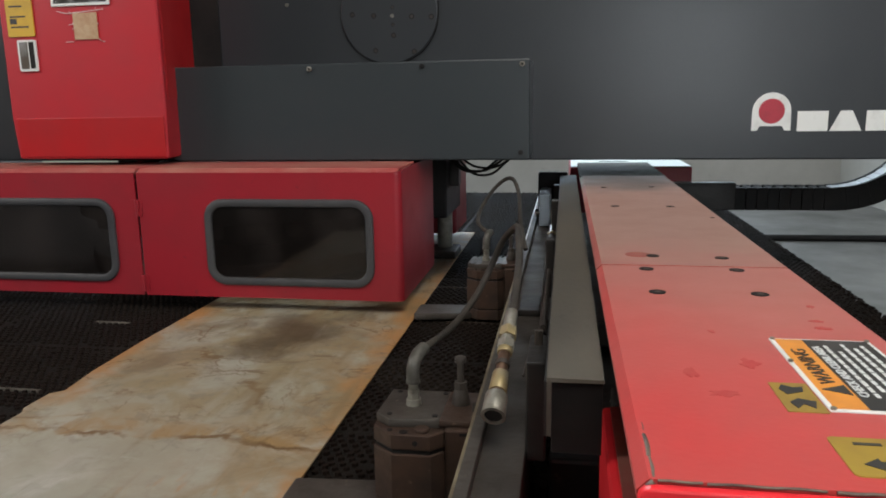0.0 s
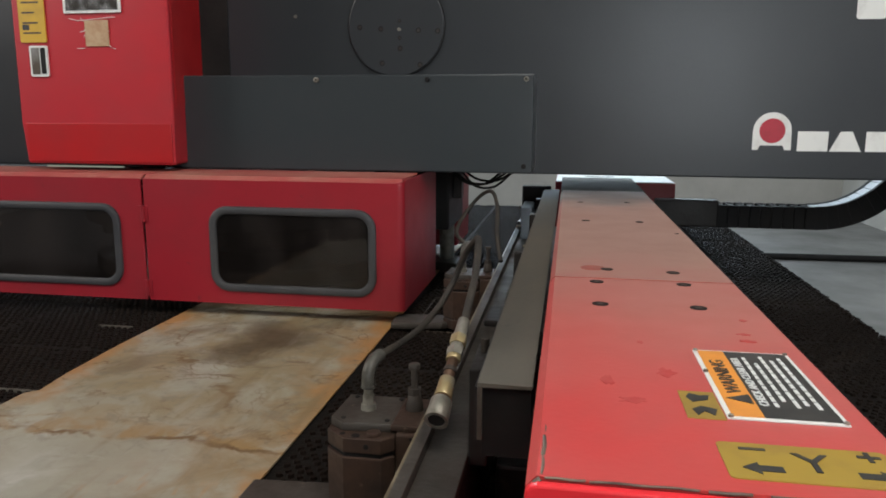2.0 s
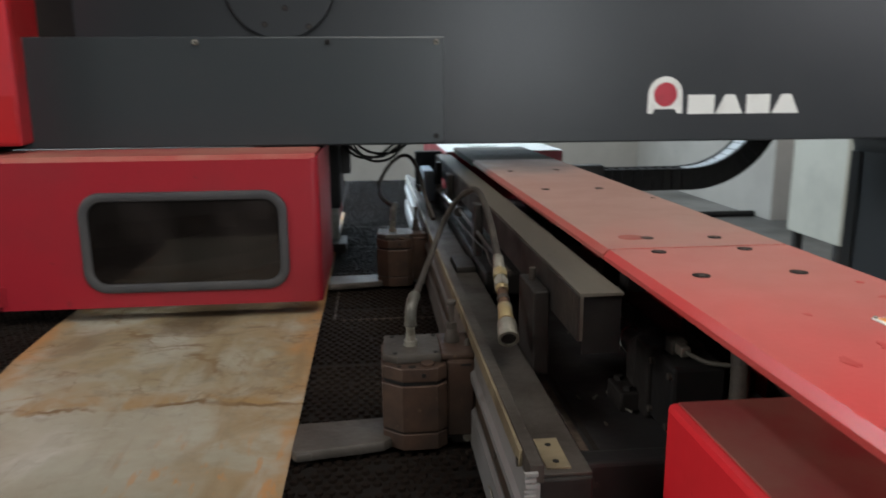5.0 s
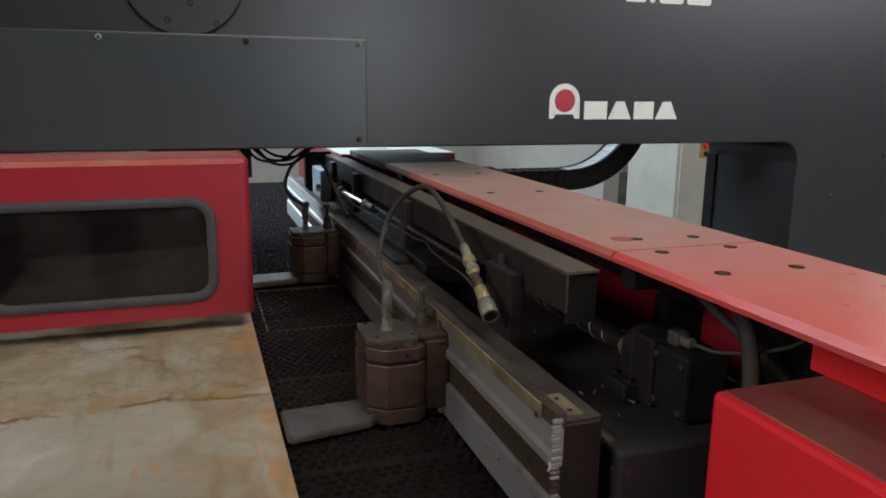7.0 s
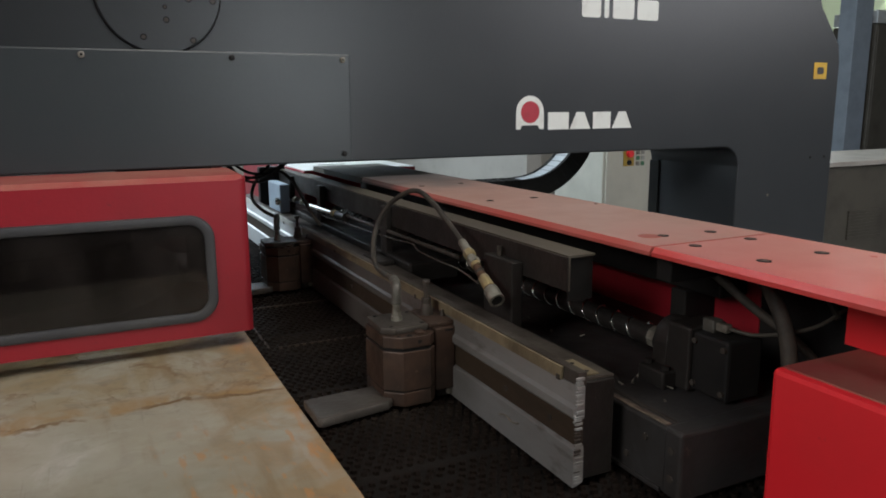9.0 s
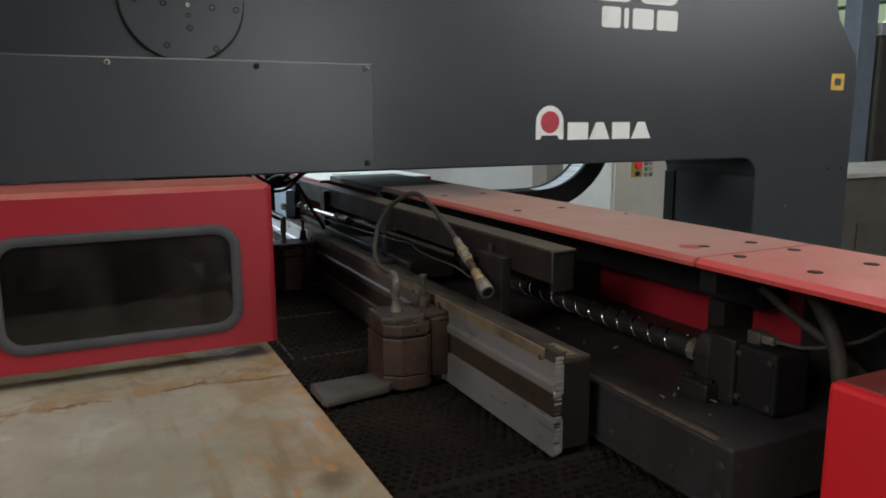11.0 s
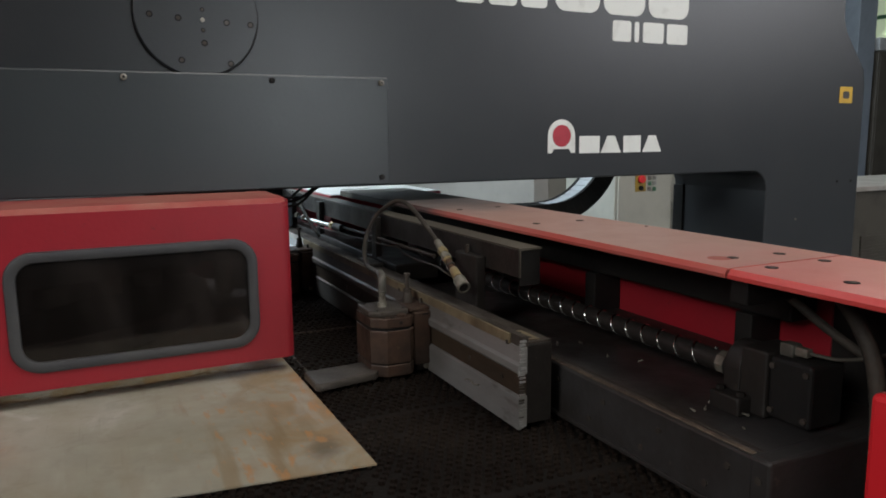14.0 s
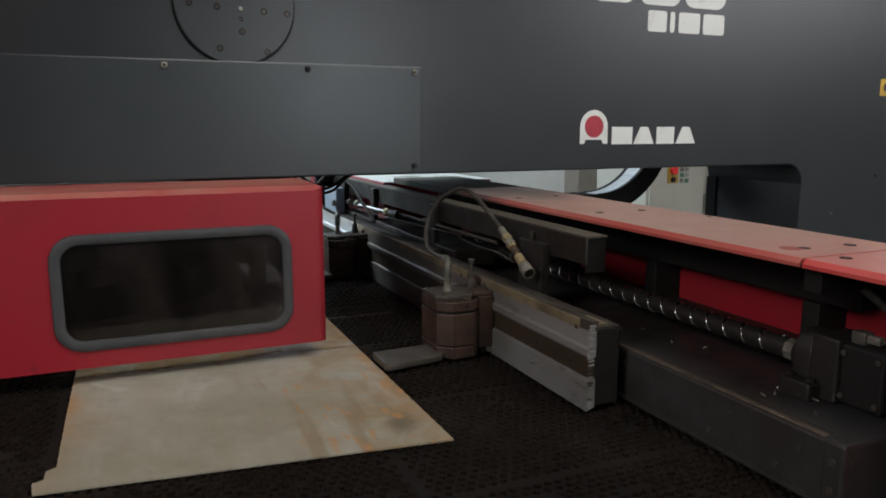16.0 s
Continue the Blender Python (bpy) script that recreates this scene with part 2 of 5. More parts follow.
def tint_along(m, tint, lo, hi, most=0.9, wander=0.5, level=False):
    """Blends an uneven tint into a material's colour, stronger along y from lo to hi."""
    nt, nodes = m.node_tree, m.node_tree.nodes
    b = nodes["Principled BSDF"]
    colour = b.inputs["Base Color"].links[0].from_socket
    tex = nodes.new("ShaderNodeTexCoord")
    sep = nodes.new("ShaderNodeSeparateXYZ")
    nt.links.new(tex.outputs["Object"], sep.inputs[0])
    n = nodes.new("ShaderNodeTexNoise")
    n.inputs["Scale"].default_value, n.inputs["Detail"].default_value = 6, 9
    nt.links.new(tex.outputs["Object"], n.inputs["Vector"])
    shift = nodes.new("ShaderNodeMath")
    shift.operation = "MULTIPLY_ADD"
    shift.inputs[1].default_value = wander
    nt.links.new(n.outputs["Fac"], shift.inputs[0])
    nt.links.new(sep.outputs[1], shift.inputs[2])
    r = nodes.new("ShaderNodeMapRange")
    r.interpolation_type = "SMOOTHSTEP"
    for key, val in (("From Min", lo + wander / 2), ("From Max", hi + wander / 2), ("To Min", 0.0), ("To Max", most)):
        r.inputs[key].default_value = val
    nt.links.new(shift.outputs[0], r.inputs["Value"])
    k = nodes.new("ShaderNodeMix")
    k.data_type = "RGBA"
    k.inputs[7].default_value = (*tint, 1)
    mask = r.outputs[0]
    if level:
        # only level faces take the tint
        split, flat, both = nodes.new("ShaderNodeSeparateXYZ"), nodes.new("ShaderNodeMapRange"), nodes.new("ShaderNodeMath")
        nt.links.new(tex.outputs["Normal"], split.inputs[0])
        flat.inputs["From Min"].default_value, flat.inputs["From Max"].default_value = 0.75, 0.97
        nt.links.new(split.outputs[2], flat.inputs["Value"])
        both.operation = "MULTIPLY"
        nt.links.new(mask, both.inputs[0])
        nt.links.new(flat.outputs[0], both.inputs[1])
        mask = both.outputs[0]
    nt.links.new(mask, k.inputs[0])
    nt.links.new(colour, k.inputs[6])
    nt.links.new(k.outputs[2], b.inputs["Base Color"])
    return m


def toned_cover(name, red, red2, pale_tint, shade_tint, pale_from, pale_to, shade_from, shade_to):
    """Sunned red paint, paler along the cover for dust and sheen, its far end darkened for shade."""
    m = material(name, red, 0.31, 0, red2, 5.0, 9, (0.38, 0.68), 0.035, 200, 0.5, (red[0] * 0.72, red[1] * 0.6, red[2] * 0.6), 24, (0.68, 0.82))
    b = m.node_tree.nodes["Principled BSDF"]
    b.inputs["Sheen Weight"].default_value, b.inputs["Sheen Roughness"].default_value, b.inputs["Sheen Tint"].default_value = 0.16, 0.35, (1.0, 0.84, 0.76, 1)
    return tint_along(tint_along(m, pale_tint, pale_from, pale_to, 0.92, level=True), shade_tint, shade_from, shade_to, 0.95)


# along the carriage: past the near clamp the brown holds both oil and shade
RAIL = material("dull_rail", (0.30, 0.30, 0.295), 0.42, 0.45, (0.135, 0.118, 0.10), 6, 10, (0.36, 0.72), 0.12, 150, 0.68, (0.085, 0.07, 0.056), 34, (0.62, 0.80), spec=0.3, stretch=(1, 0.32, 1))
tint_along(RAIL, (0.075, 0.058, 0.044), -0.62, -0.42, 0.68, 0.25)
# whiter copies of rail and strip for the stretch that daylight reaches
RAIL_LIT = material("lit_rail", (0.70, 0.73, 0.74), 0.36, 0.35, (0.52, 0.54, 0.55), 8, 9, (0.38, 0.68), 0.08, 150, 0.5, (0.25, 0.24, 0.22), 34, (0.68, 0.82), stretch=(1, 0.32, 1))
STRIP_LIT = material("lit_scale", (0.66, 0.66, 0.62), 0.45, 0.1, (0.46, 0.45, 0.41), 14, 8, (0.42, 0.66), 0.1, 160)
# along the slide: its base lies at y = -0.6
RED_TOP = toned_cover("red_cover_paint", (0.56, 0.050, 0.046), (0.49, 0.085, 0.073), (0.43, 0.15, 0.12), (0.1, 0.09, 0.08), -0.64, -0.14, 1.5, 1.9)
# the dark far end holds the bridge's shade in its colour
RED_FAR = toned_cover("dust_shade_red_cover", (0.46, 0.085, 0.07), (0.42, 0.135, 0.11), (0.375, 0.215, 0.165), (0.05, 0.046, 0.045), -0.40, -0.06, 0.42, 0.74)


def window_glass():
    m = bpy.data.materials.new("smoked_acrylic")
    m.use_nodes = True
    nt, nodes = m.node_tree, m.node_tree.nodes
    b = nodes["Principled BSDF"]
    b.inputs["Base Color"].default_value = (0.11, 0.092, 0.084, 1)
    b.inputs["Transmission Weight"].default_value, b.inputs["Roughness"].default_value, b.inputs["IOR"].default_value = 0.965, 0.12, 1.45
    n = nodes.new("ShaderNodeTexNoise")
    n.inputs["Scale"].default_value, n.inputs["Detail"].default_value = 9, 7
    r = nodes.new("ShaderNodeMapRange")
    r.inputs["To Min"].default_value, r.inputs["To Max"].default_value = 0.01, 0.09
    nt.links.new(n.outputs["Fac"], r.inputs["Value"])
    nt.links.new(r.outputs[0], b.inputs["Roughness"])
    # smeared pale haze put into the pane in place of reflections
    tex, mp, haze = nodes.new("ShaderNodeTexCoord"), nodes.new("ShaderNodeMapping"), nodes.new("ShaderNodeTexNoise")
    mp.inputs["Scale"].default_value, mp.inputs["Rotation"].default_value = (5.0, 1.0, 2.2), (0, radians(35), 0)
    haze.inputs["Scale"].default_value, haze.inputs["Detail"].default_value, haze.inputs["Distortion"].default_value = 1.4, 6, 0.8
    nt.links.new(tex.outputs["Object"], mp.inputs[0])
    nt.links.new(mp.outputs[0], haze.inputs["Vector"])
    w = nodes.new("ShaderNodeMapRange")
    w.inputs["From Min"].default_value, w.inputs["From Max"].default_value = 0.40, 0.66
    w.inputs["To Min"].default_value, w.inputs["To Max"].default_value = 0.96, 0.85
    nt.links.new(haze.outputs["Fac"], w.inputs["Value"])
    nt.links.new(w.outputs[0], b.inputs["Transmission Weight"])
    return m


ACRYLIC = window_glass()


def stained_sheet():
    """Dull steel with rust along its edges, brown tide lines, oily patches and shade toned into its near end."""
    m = bpy.data.materials.new("stained_sheet_steel")
    m.use_nodes = True
    nt, nodes = m.node_tree, m.node_tree.nodes
    b = nodes["Principled BSDF"]
    b.inputs["Metallic"].default_value, b.inputs["Roughness"].default_value = 0.12, 0.5
    b.inputs["Specular IOR Level"].default_value = 0.3
    tex = nodes.new("ShaderNodeTexCoord")
    sep = nodes.new("ShaderNodeSeparateXYZ")
    nt.links.new(tex.outputs["Object"], sep.inputs[0])

    def math_node(op, a, c=None, clamp=False):
        k = nodes.new("ShaderNodeMath")
        k.operation, k.use_clamp = op, clamp
        for i, v in enumerate((a, c)):
            if v is None:
                continue
            if isinstance(v, (int, float)):
                k.inputs[i].default_value = v
            else:
                nt.links.new(v, k.inputs[i])
        return k.outputs[0]

    def noise_at(s, d, dist=0.0, rough=0.6):
        n = nodes.new("ShaderNodeTexNoise")
        n.inputs["Scale"].default_value, n.inputs["Detail"].default_value, n.inputs["Distortion"].default_value, n.inputs["Roughness"].default_value = s, d, dist, rough
        nt.links.new(tex.outputs["Object"], n.inputs["Vector"])
        return n.outputs["Fac"]

    def ramp(v, lo, hi, a=0.0, c=1.0):
        r = nodes.new("ShaderNodeMapRange")
        r.interpolation_type = "SMOOTHSTEP"
        for key, val in (("From Min", lo), ("From Max", hi), ("To Min", a), ("To Max", c)):
            r.inputs[key].default_value = val
        nt.links.new(v, r.inputs["Value"])
        return r.outputs[0]

    def blend(a, c, mask):
        k = nodes.new("ShaderNodeMix")
        k.data_type = "RGBA"
        if isinstance(a, tuple):
            k.inputs[6].default_value = (*a, 1)
        else:
            nt.links.new(a, k.inputs[6])
        k.inputs[7].default_value = (*c, 1)
        nt.links.new(mask, k.inputs[0])
        return k.outputs[2]

    x, y = sep.outputs[0], sep.outputs[1]
    wobble = math_node("MULTIPLY", math_node("SUBTRACT", noise_at(7, 6, 0.4), 0.5), 0.26)
    fine = math_node("MULTIPLY", math_node("SUBTRACT", noise_at(30, 6), 0.5), 0.06)
    # distance to the nearer long edge
    edge = math_node("MINIMUM", math_node("ADD", x, 0.245), math_node("SUBTRACT", 0.245, x))
    edge = math_node("ADD", edge, math_node("ADD", wobble, fine))
    # mill grey in broad clouds, warmer past the tide line and along the clamped edge
    cloud = noise_at(3.1, 9, 0.5)
    colour = blend((0.430, 0.418, 0.355), (0.335, 0.315, 0.250), ramp(cloud, 0.40, 0.62))
    colour = blend(colour, (0.530, 0.520, 0.475), math_node("MULTIPLY", ramp(noise_at(6.5, 8, 0.9), 0.54, 0.66), ramp(y, 0.60, 0.35, 0.15, 0.75)))
    # near end toned darker for the shade close to the guard
    colour = blend(colour, (0.265, 0.250, 0.195), math_node("MULTIPLY", ramp(y, 0.36, 0.20), ramp(noise_at(4.2, 9, 0.8), 0.28, 0.60, 0.35, 0.75)))
    warm = math_node("MULTIPLY", ramp(noise_at(8, 9, 0.7), 0.34, 0.62), ramp(y, 0.40, 0.60, 0.12, 1.0))
    colour = blend(colour, (0.315, 0.255, 0.155), warm)
    colour = blend(colour, (0.235, 0.195, 0.115), ramp(y, 0.45, 0.62, 0.0, 0.15))
    side = ramp(math_node("ADD", x, math_node("MULTIPLY", wobble, 1.1)), 0.02, 0.20)
    colour = blend(colour, (0.300, 0.205, 0.105), math_node("MULTIPLY", side, ramp(noise_at(12, 9, 0.9), 0.34, 0.60, 0.1, 0.85)))
    colour = blend(colour, (0.205, 0.180, 0.135), math_node("MULTIPLY", ramp(noise_at(26, 8, 0.6), 0.50, 0.68), ramp(y, 0.30, 0.60, 0.25, 0.55)))
    colour = blend(colour, (0.150, 0.115, 0.070), math_node("MULTIPLY", ramp(noise_at(5.5, 9, 1.0), 0.52, 0.66), ramp(y, 0.52, 0.80, 0.0, 0.75)))
    colour = blend(colour, (0.42, 0.205, 0.065), math_node("MULTIPLY", ramp(edge, 0.060, -0.02), ramp(y, 0.05, 0.4, 0.15, 0.85)))
    # brown tide line, with a paler rusty margin on its far side and two weaker lines beyond
    beyond = math_node("ADD", math_node("SUBTRACT", y, 0.462), math_node("ADD", math_node("MULTIPLY", wobble, 0.45), math_node("MULTIPLY", fine, 0.35)))
    halo = math_node("MULTIPLY", ramp(beyond, -0.010, 0.004), ramp(beyond, 0.085, 0.0))
    colour = blend(colour, (0.330, 0.200, 0.080), math_node("MULTIPLY", halo, ramp(noise_at(17, 9, 1.0), 0.36, 0.60, 0.0, 0.80)))
    for shift, wide, tint, lo in ((0.0, 0.010, (0.170, 0.100, 0.044), 0.38), (0.045, 0.009, (0.200, 0.125, 0.060), 0.50), (0.34, 0.012, (0.190, 0.135, 0.080), 0.44)):
        line = math_node("ABSOLUTE", math_node("SUBTRACT", math_node("ADD", beyond, math_node("MULTIPLY", fine, 0.5 if shift else 0.0)), shift))
        colour = blend(colour, tint, math_node("MULTIPLY", ramp(line, wide, 0.0008), ramp(noise_at(12 + 20 * shift, 8), lo, lo + 0.2)))
    # thin brown drying marks
    for sc_, seat, strong in ((3.2, 0.47, 0.8), (5.5, 0.55, 0.7), (9.0, 0.50, 0.5)):
        mark = math_node("ABSOLUTE", math_node("SUBTRACT", noise_at(sc_, 7, 0.5, 0.5), seat))
        colour = blend(colour, (0.165, 0.098, 0.042), math_node("MULTIPLY", math_node("MULTIPLY", ramp(mark, 0.012, 0.001), ramp(noise_at(9, 6), 0.42, 0.60)), ramp(y, 0.36, 0.60, 0.05, strong)))
    # dark oil patches
    for ox, oy, r0, deep in ((0.04, 0.92, 0.13, 0.9), (-0.02, 1.00, 0.07, 0.7), (0.195, 0.075, 0.035, 0.7)):
        dx, dy = math_node("SUBTRACT", x, ox), math_node("MULTIPLY", math_node("SUBTRACT", y, oy), 0.75)
        spot = math_node("SQRT", math_node("ADD", math_node("MULTIPLY", dx, dx), math_node("MULTIPLY", dy, dy)))
        colour = blend(colour, (0.095, 0.066, 0.038), math_node("MULTIPLY", ramp(math_node("ADD", spot, math_node("MULTIPLY", wobble, r0 / 0.13)), r0, r0 * 0.2), deep))
    # fine scratches along the sheet
    sc = nodes.new("ShaderNodeTexNoise")
    ms = nodes.new("ShaderNodeMapping")
    ms.inputs["Scale"].default_value, ms.inputs["Rotation"].default_value = (240, 5, 1), (0, 0, 0.12)
    nt.links.new(tex.outputs["Object"], ms.inputs[0])
    nt.links.new(ms.outputs[0], sc.inputs["Vector"])
    sc.inputs["Scale"].default_value, sc.inputs["Detail"].default_value = 1, 3
    colour = blend(colour, (0.20, 0.17, 0.13), math_node("MULTIPLY", ramp(sc.outputs["Fac"], 0.64, 0.74), 0.22))
    st = nodes.new("ShaderNodeTexNoise")
    mt = nodes.new("ShaderNodeMapping")
    mt.inputs["Scale"].default_value, mt.inputs["Rotation"].default_value = (22, 3.2, 1), (0, 0, -0.25)
    nt.links.new(tex.outputs["Object"], mt.inputs[0])
    nt.links.new(mt.outputs[0], st.inputs["Vector"])
    st.inputs["Scale"].default_value, st.inputs["Detail"].default_value = 1, 7
    colour = blend(colour, (0.235, 0.165, 0.085), math_node("MULTIPLY", ramp(st.outputs["Fac"], 0.52, 0.68), ramp(x, -0.12, 0.14, 0.10, 0.75)))
    colour = blend(colour, (0.43, 0.41, 0.36), math_node("MULTIPLY", ramp(st.outputs["Fac"], 0.42, 0.30), 0.35))
    # scrapes of fresh orange rust
    s = nodes.new("ShaderNodeTexNoise")
    mp = nodes.new("ShaderNodeMapping")
    mp.inputs["Scale"].default_value, mp.inputs["Rotation"].default_value = (60, 20, 1), (0, 0, 0.75)
    nt.links.new(tex.outputs["Object"], mp.inputs[0])
    nt.links.new(mp.outputs[0], s.inputs["Vector"])
    s.inputs["Scale"].default_value, s.inputs["Detail"].default_value = 1, 5
    right = math_node("MULTIPLY", ramp(x, -0.02, 0.12), ramp(y, 0.42, 0.25))
    colour = blend(colour, (0.46, 0.225, 0.08), math_node("MULTIPLY", ramp(s.outputs["Fac"], 0.555, 0.665), math_node("MULTIPLY", right, 0.75)))
    colour = blend(colour, (0.13, 0.11, 0.09), math_node("MULTIPLY", ramp(noise_at(17, 7, 0.6), 0.68, 0.78), 0.4))
    nt.links.new(colour, b.inputs["Base Color"])
    nt.links.new(ramp(noise_at(6, 8), 0.35, 0.65, 0.42, 0.64), b.inputs["Roughness"])
    k = nodes.new("ShaderNodeBump")
    k.inputs["Strength"].default_value, k.inputs["Distance"].default_value = 0.12, 0.004
    nt.links.new(noise_at(18, 7), k.inputs["Height"])
    nt.links.new(k.outputs[0], b.inputs["Normal"])
    return m


SHEET = stained_sheet()

# ---- builders ----
BASES = {}


def thing(name, at, label, category, group="", kind=""):
    """A top-level thing: an Empty at its base, under which its parts hang."""
    ob = tagged(new(name), label, category, group, kind)
    ob.location = at
    BASES[ob.name] = Vector(at)
    return ob


def base_of(ob):
    while ob.parent:
        ob = ob.parent
    return BASES[ob.name]


def finish(bm, angle=28):
    bmesh.ops.recalc_face_normals(bm, faces=bm.faces)
    for f in bm.faces:
        f.smooth = True
    for e in bm.edges:
        if len(e.link_faces) != 2:
            continue
        turn, (a, c) = e.calc_face_angle(0), sorted(f.calc_area() for f in e.link_faces)
        if turn > radians(angle) or (turn > radians(6) and c > 6 * a and c > 1e-4):
            e.smooth = False


def part(name, bm, mat, parent, label=""):
    """Links a bmesh, built in the world's metres, as one mesh under a thing or a part."""
    base = base_of(parent)
    bmesh.ops.translate(bm, verts=bm.verts, vec=-base)
    finish(bm)
    me = bpy.data.meshes.new(name)
    bm.to_mesh(me)
    bm.free()
    me.materials.append(mat)
    ob = tagged(new(name, me), label)
    ob.parent = parent
    return ob


def solo(name, bm, mat, label, category, group="", kind="", at=None):
    """A thing that is one mesh."""
    at = Vector(at) if at else Vector((0, 0, 0))
    bmesh.ops.translate(bm, verts=bm.verts, vec=-at)
    finish(bm)
    me = bpy.data.meshes.new(name)
    bm.to_mesh(me)
    bm.free()
    me.materials.append(mat)
    ob = tagged(new(name, me), label, category, group, kind)
    ob.location = at
    BASES[ob.name] = at
    return ob


def join(bm, other):
    me = bpy.data.meshes.new("tmp")
    other.to_mesh(me)
    other.free()
    bm.from_mesh(me)
    bpy.data.meshes.remove(me)
    return bm


def box(x0, x1, y0, y1, z0, z1, bevel=0.0, bm=None, segments=2):
    b = bmesh.new()
    bmesh.ops.create_cube(b, size=1)
    for v in b.verts:
        v.co = Vector((x0 + (v.co.x + 0.5) * (x1 - x0), y0 + (v.co.y + 0.5) * (y1 - y0), z0 + (v.co.z + 0.5) * (z1 - z0)))
    if bevel:
        bmesh.ops.bevel(b, geom=b.edges[:], offset=bevel, segments=segments, affect="EDGES", profile=0.5)
    return join(bm, b) if bm else b


def rod(a, c, r0, r1=None, sides=16, bm=None, bevel=0.0):
    """A cylinder or cone from a to c."""
    a, c = Vector(a), Vector(c)
    r1 = r0 if r1 is None else r1
    b = bmesh.new()
    bmesh.ops.create_cone(b, cap_ends=True, segments=sides, radius1=r0, radius2=r1, depth=(c - a).length)
    if bevel:
        rims = [e for e in b.edges if any(len(f.verts) > 4 for f in e.link_faces)]
        bmesh.ops.bevel(b, geom=rims, offset=bevel, segments=2, affect="EDGES", profile=0.5)
    q = (c - a).to_track_quat("Z", "Y").to_matrix().to_4x4()
    bmesh.ops.transform(b, matrix=Matrix.Translation((a + c) / 2) @ q, verts=b.verts)
    return join(bm, b) if bm else b


def ring(centre, axis, r0, r1, depth, sides=32, bm=None):
    """A flat ring about an axis."""
    b = bmesh.new()
    loops = []
    for r, d in ((r0, 0), (r1, 0), (r1, depth), (r0, depth)):
        loops.append([b.verts.new((r * math.cos(2 * math.pi * i / sides), r * math.sin(2 * math.pi * i / sides), d)) for i in range(sides)])
    for k in range(4):
        p, n = loops[k], loops[(k + 1) % 4]
        for i in range(sides):
            b.faces.new((p[i], p[(i + 1) % sides], n[(i + 1) % sides], n[i]))
    q = Vector(axis).to_track_quat("Z", "Y").to_matrix().to_4x4()
    bmesh.ops.transform(b, matrix=Matrix.Translation(centre) @ q, verts=b.verts)
    return join(bm, b) if bm else b


def rounded(x0, x1, z0, z1, r, n=6):
    """The outline of a rectangle with round corners."""
    pts = []
    for cx, cz, a in ((x1 - r, z1 - r, 0), (x0 + r, z1 - r, 90), (x0 + r, z0 + r, 180), (x1 - r, z0 + r, 270)):
        for i in range(n + 1):
            t = radians(a + 90 * i / n)
            pts.append((cx + r * math.cos(t), cz + r * math.sin(t)))
    return pts


def prism(outline, axis, a0, a1, holes=(), bevel=0.0, bm=None):
    """An outline with holes, drawn across the two other axes and drawn out along axis from a0 to a1."""
    def place(u, v, a):
        return {"x": (a, u, v), "y": (u, a, v), "z": (u, v, a)}[axis]
    b = bmesh.new()
    ends = []
    for a in (a0, a1):
        loops, edges = [], []
        for loop in (outline, *holes):
            vs = [b.verts.new(place(u, v, a)) for u, v in loop]
            edges += [b.edges.new((vs[i], vs[(i + 1) % len(vs)])) for i in range(len(vs))]
            loops.append(vs)
        if holes:
            bmesh.ops.triangle_fill(b, edges=edges, use_beauty=True)
        else:
            b.faces.new(loops[0])
        ends.append(loops)
    for p, n in zip(*ends):
        for i in range(len(p)):
            j = (i + 1) % len(p)
            b.faces.new((p[i], p[j], n[j], n[i]))
    bmesh.ops.recalc_face_normals(b, faces=b.faces)
    if bevel:
        rims = [e for e in b.edges if len(e.link_faces) == 2 and e.calc_face_angle(0) > radians(50)]
        bmesh.ops.bevel(b, geom=rims, offset=bevel, segments=2, affect="EDGES", profile=0.5)
    return join(bm, b) if bm else b


def tube(points, r, sides=10, steps=10, bm=None, closed_ends=True):
    """A round hose along a smooth line through the points."""
    pts, sides = [Vector(p) for p in points], max(sides, 14)
    line = []
    for i in range(len(pts) - 1):
        p0, p1, p2, p3 = pts[max(i - 1, 0)], pts[i], pts[i + 1], pts[min(i + 2, len(pts) - 1)]
        for k in range(steps):
            t = k / steps
            line.append(0.5 * (2 * p1 + (p2 - p0) * t + (2 * p0 - 5 * p1 + 4 * p2 - p3) * t * t + (3 * p1 - p0 - 3 * p2 + p3) * t ** 3))
    line.append(pts[-1])
    b = bmesh.new()
    rings, up = [], Vector((0.13, 0.21, 0.97))
    for i, p in enumerate(line):
        d = (line[min(i + 1, len(line) - 1)] - line[max(i - 1, 0)]).normalized()
        s = d.cross(up)
        s = s.normalized() if s.length > 1e-4 else Vector((1, 0, 0))
        up = s.cross(d).normalized()
        rings.append([b.verts.new(p + r * (math.cos(2 * math.pi * k / sides) * s + math.sin(2 * math.pi * k / sides) * up)) for k in range(sides)])
    for p, n in zip(rings, rings[1:]):
        for k in range(sides):
            b.faces.new((p[k], p[(k + 1) % sides], n[(k + 1) % sides], n[k]))
    b.faces.new(rings[0]), b.faces.new(rings[-1])
    return join(bm, b) if bm else b


def lettering(text, size, m, mat, parent, name="lettering", label="", depth=0.0004):
    """Words in the built-in font as a thin mesh; m places the text's x to the right and y up."""
    cu = bpy.data.curves.new(name, "FONT")
    cu.body, cu.size, cu.extrude, cu.align_x, cu.align_y = text, size, depth, "CENTER", "CENTER"
    tmp = new("tmp_text", cu)
    me = bpy.data.meshes.new_from_object(tmp)
    bpy.data.objects.remove(tmp)
    me.name = name
    me.transform(Matrix.Translation(-base_of(parent)) @ m)
    me.materials.clear()
    me.materials.append(mat)
    ob = tagged(new(name, me), label)
    ob.parent = parent
    return ob


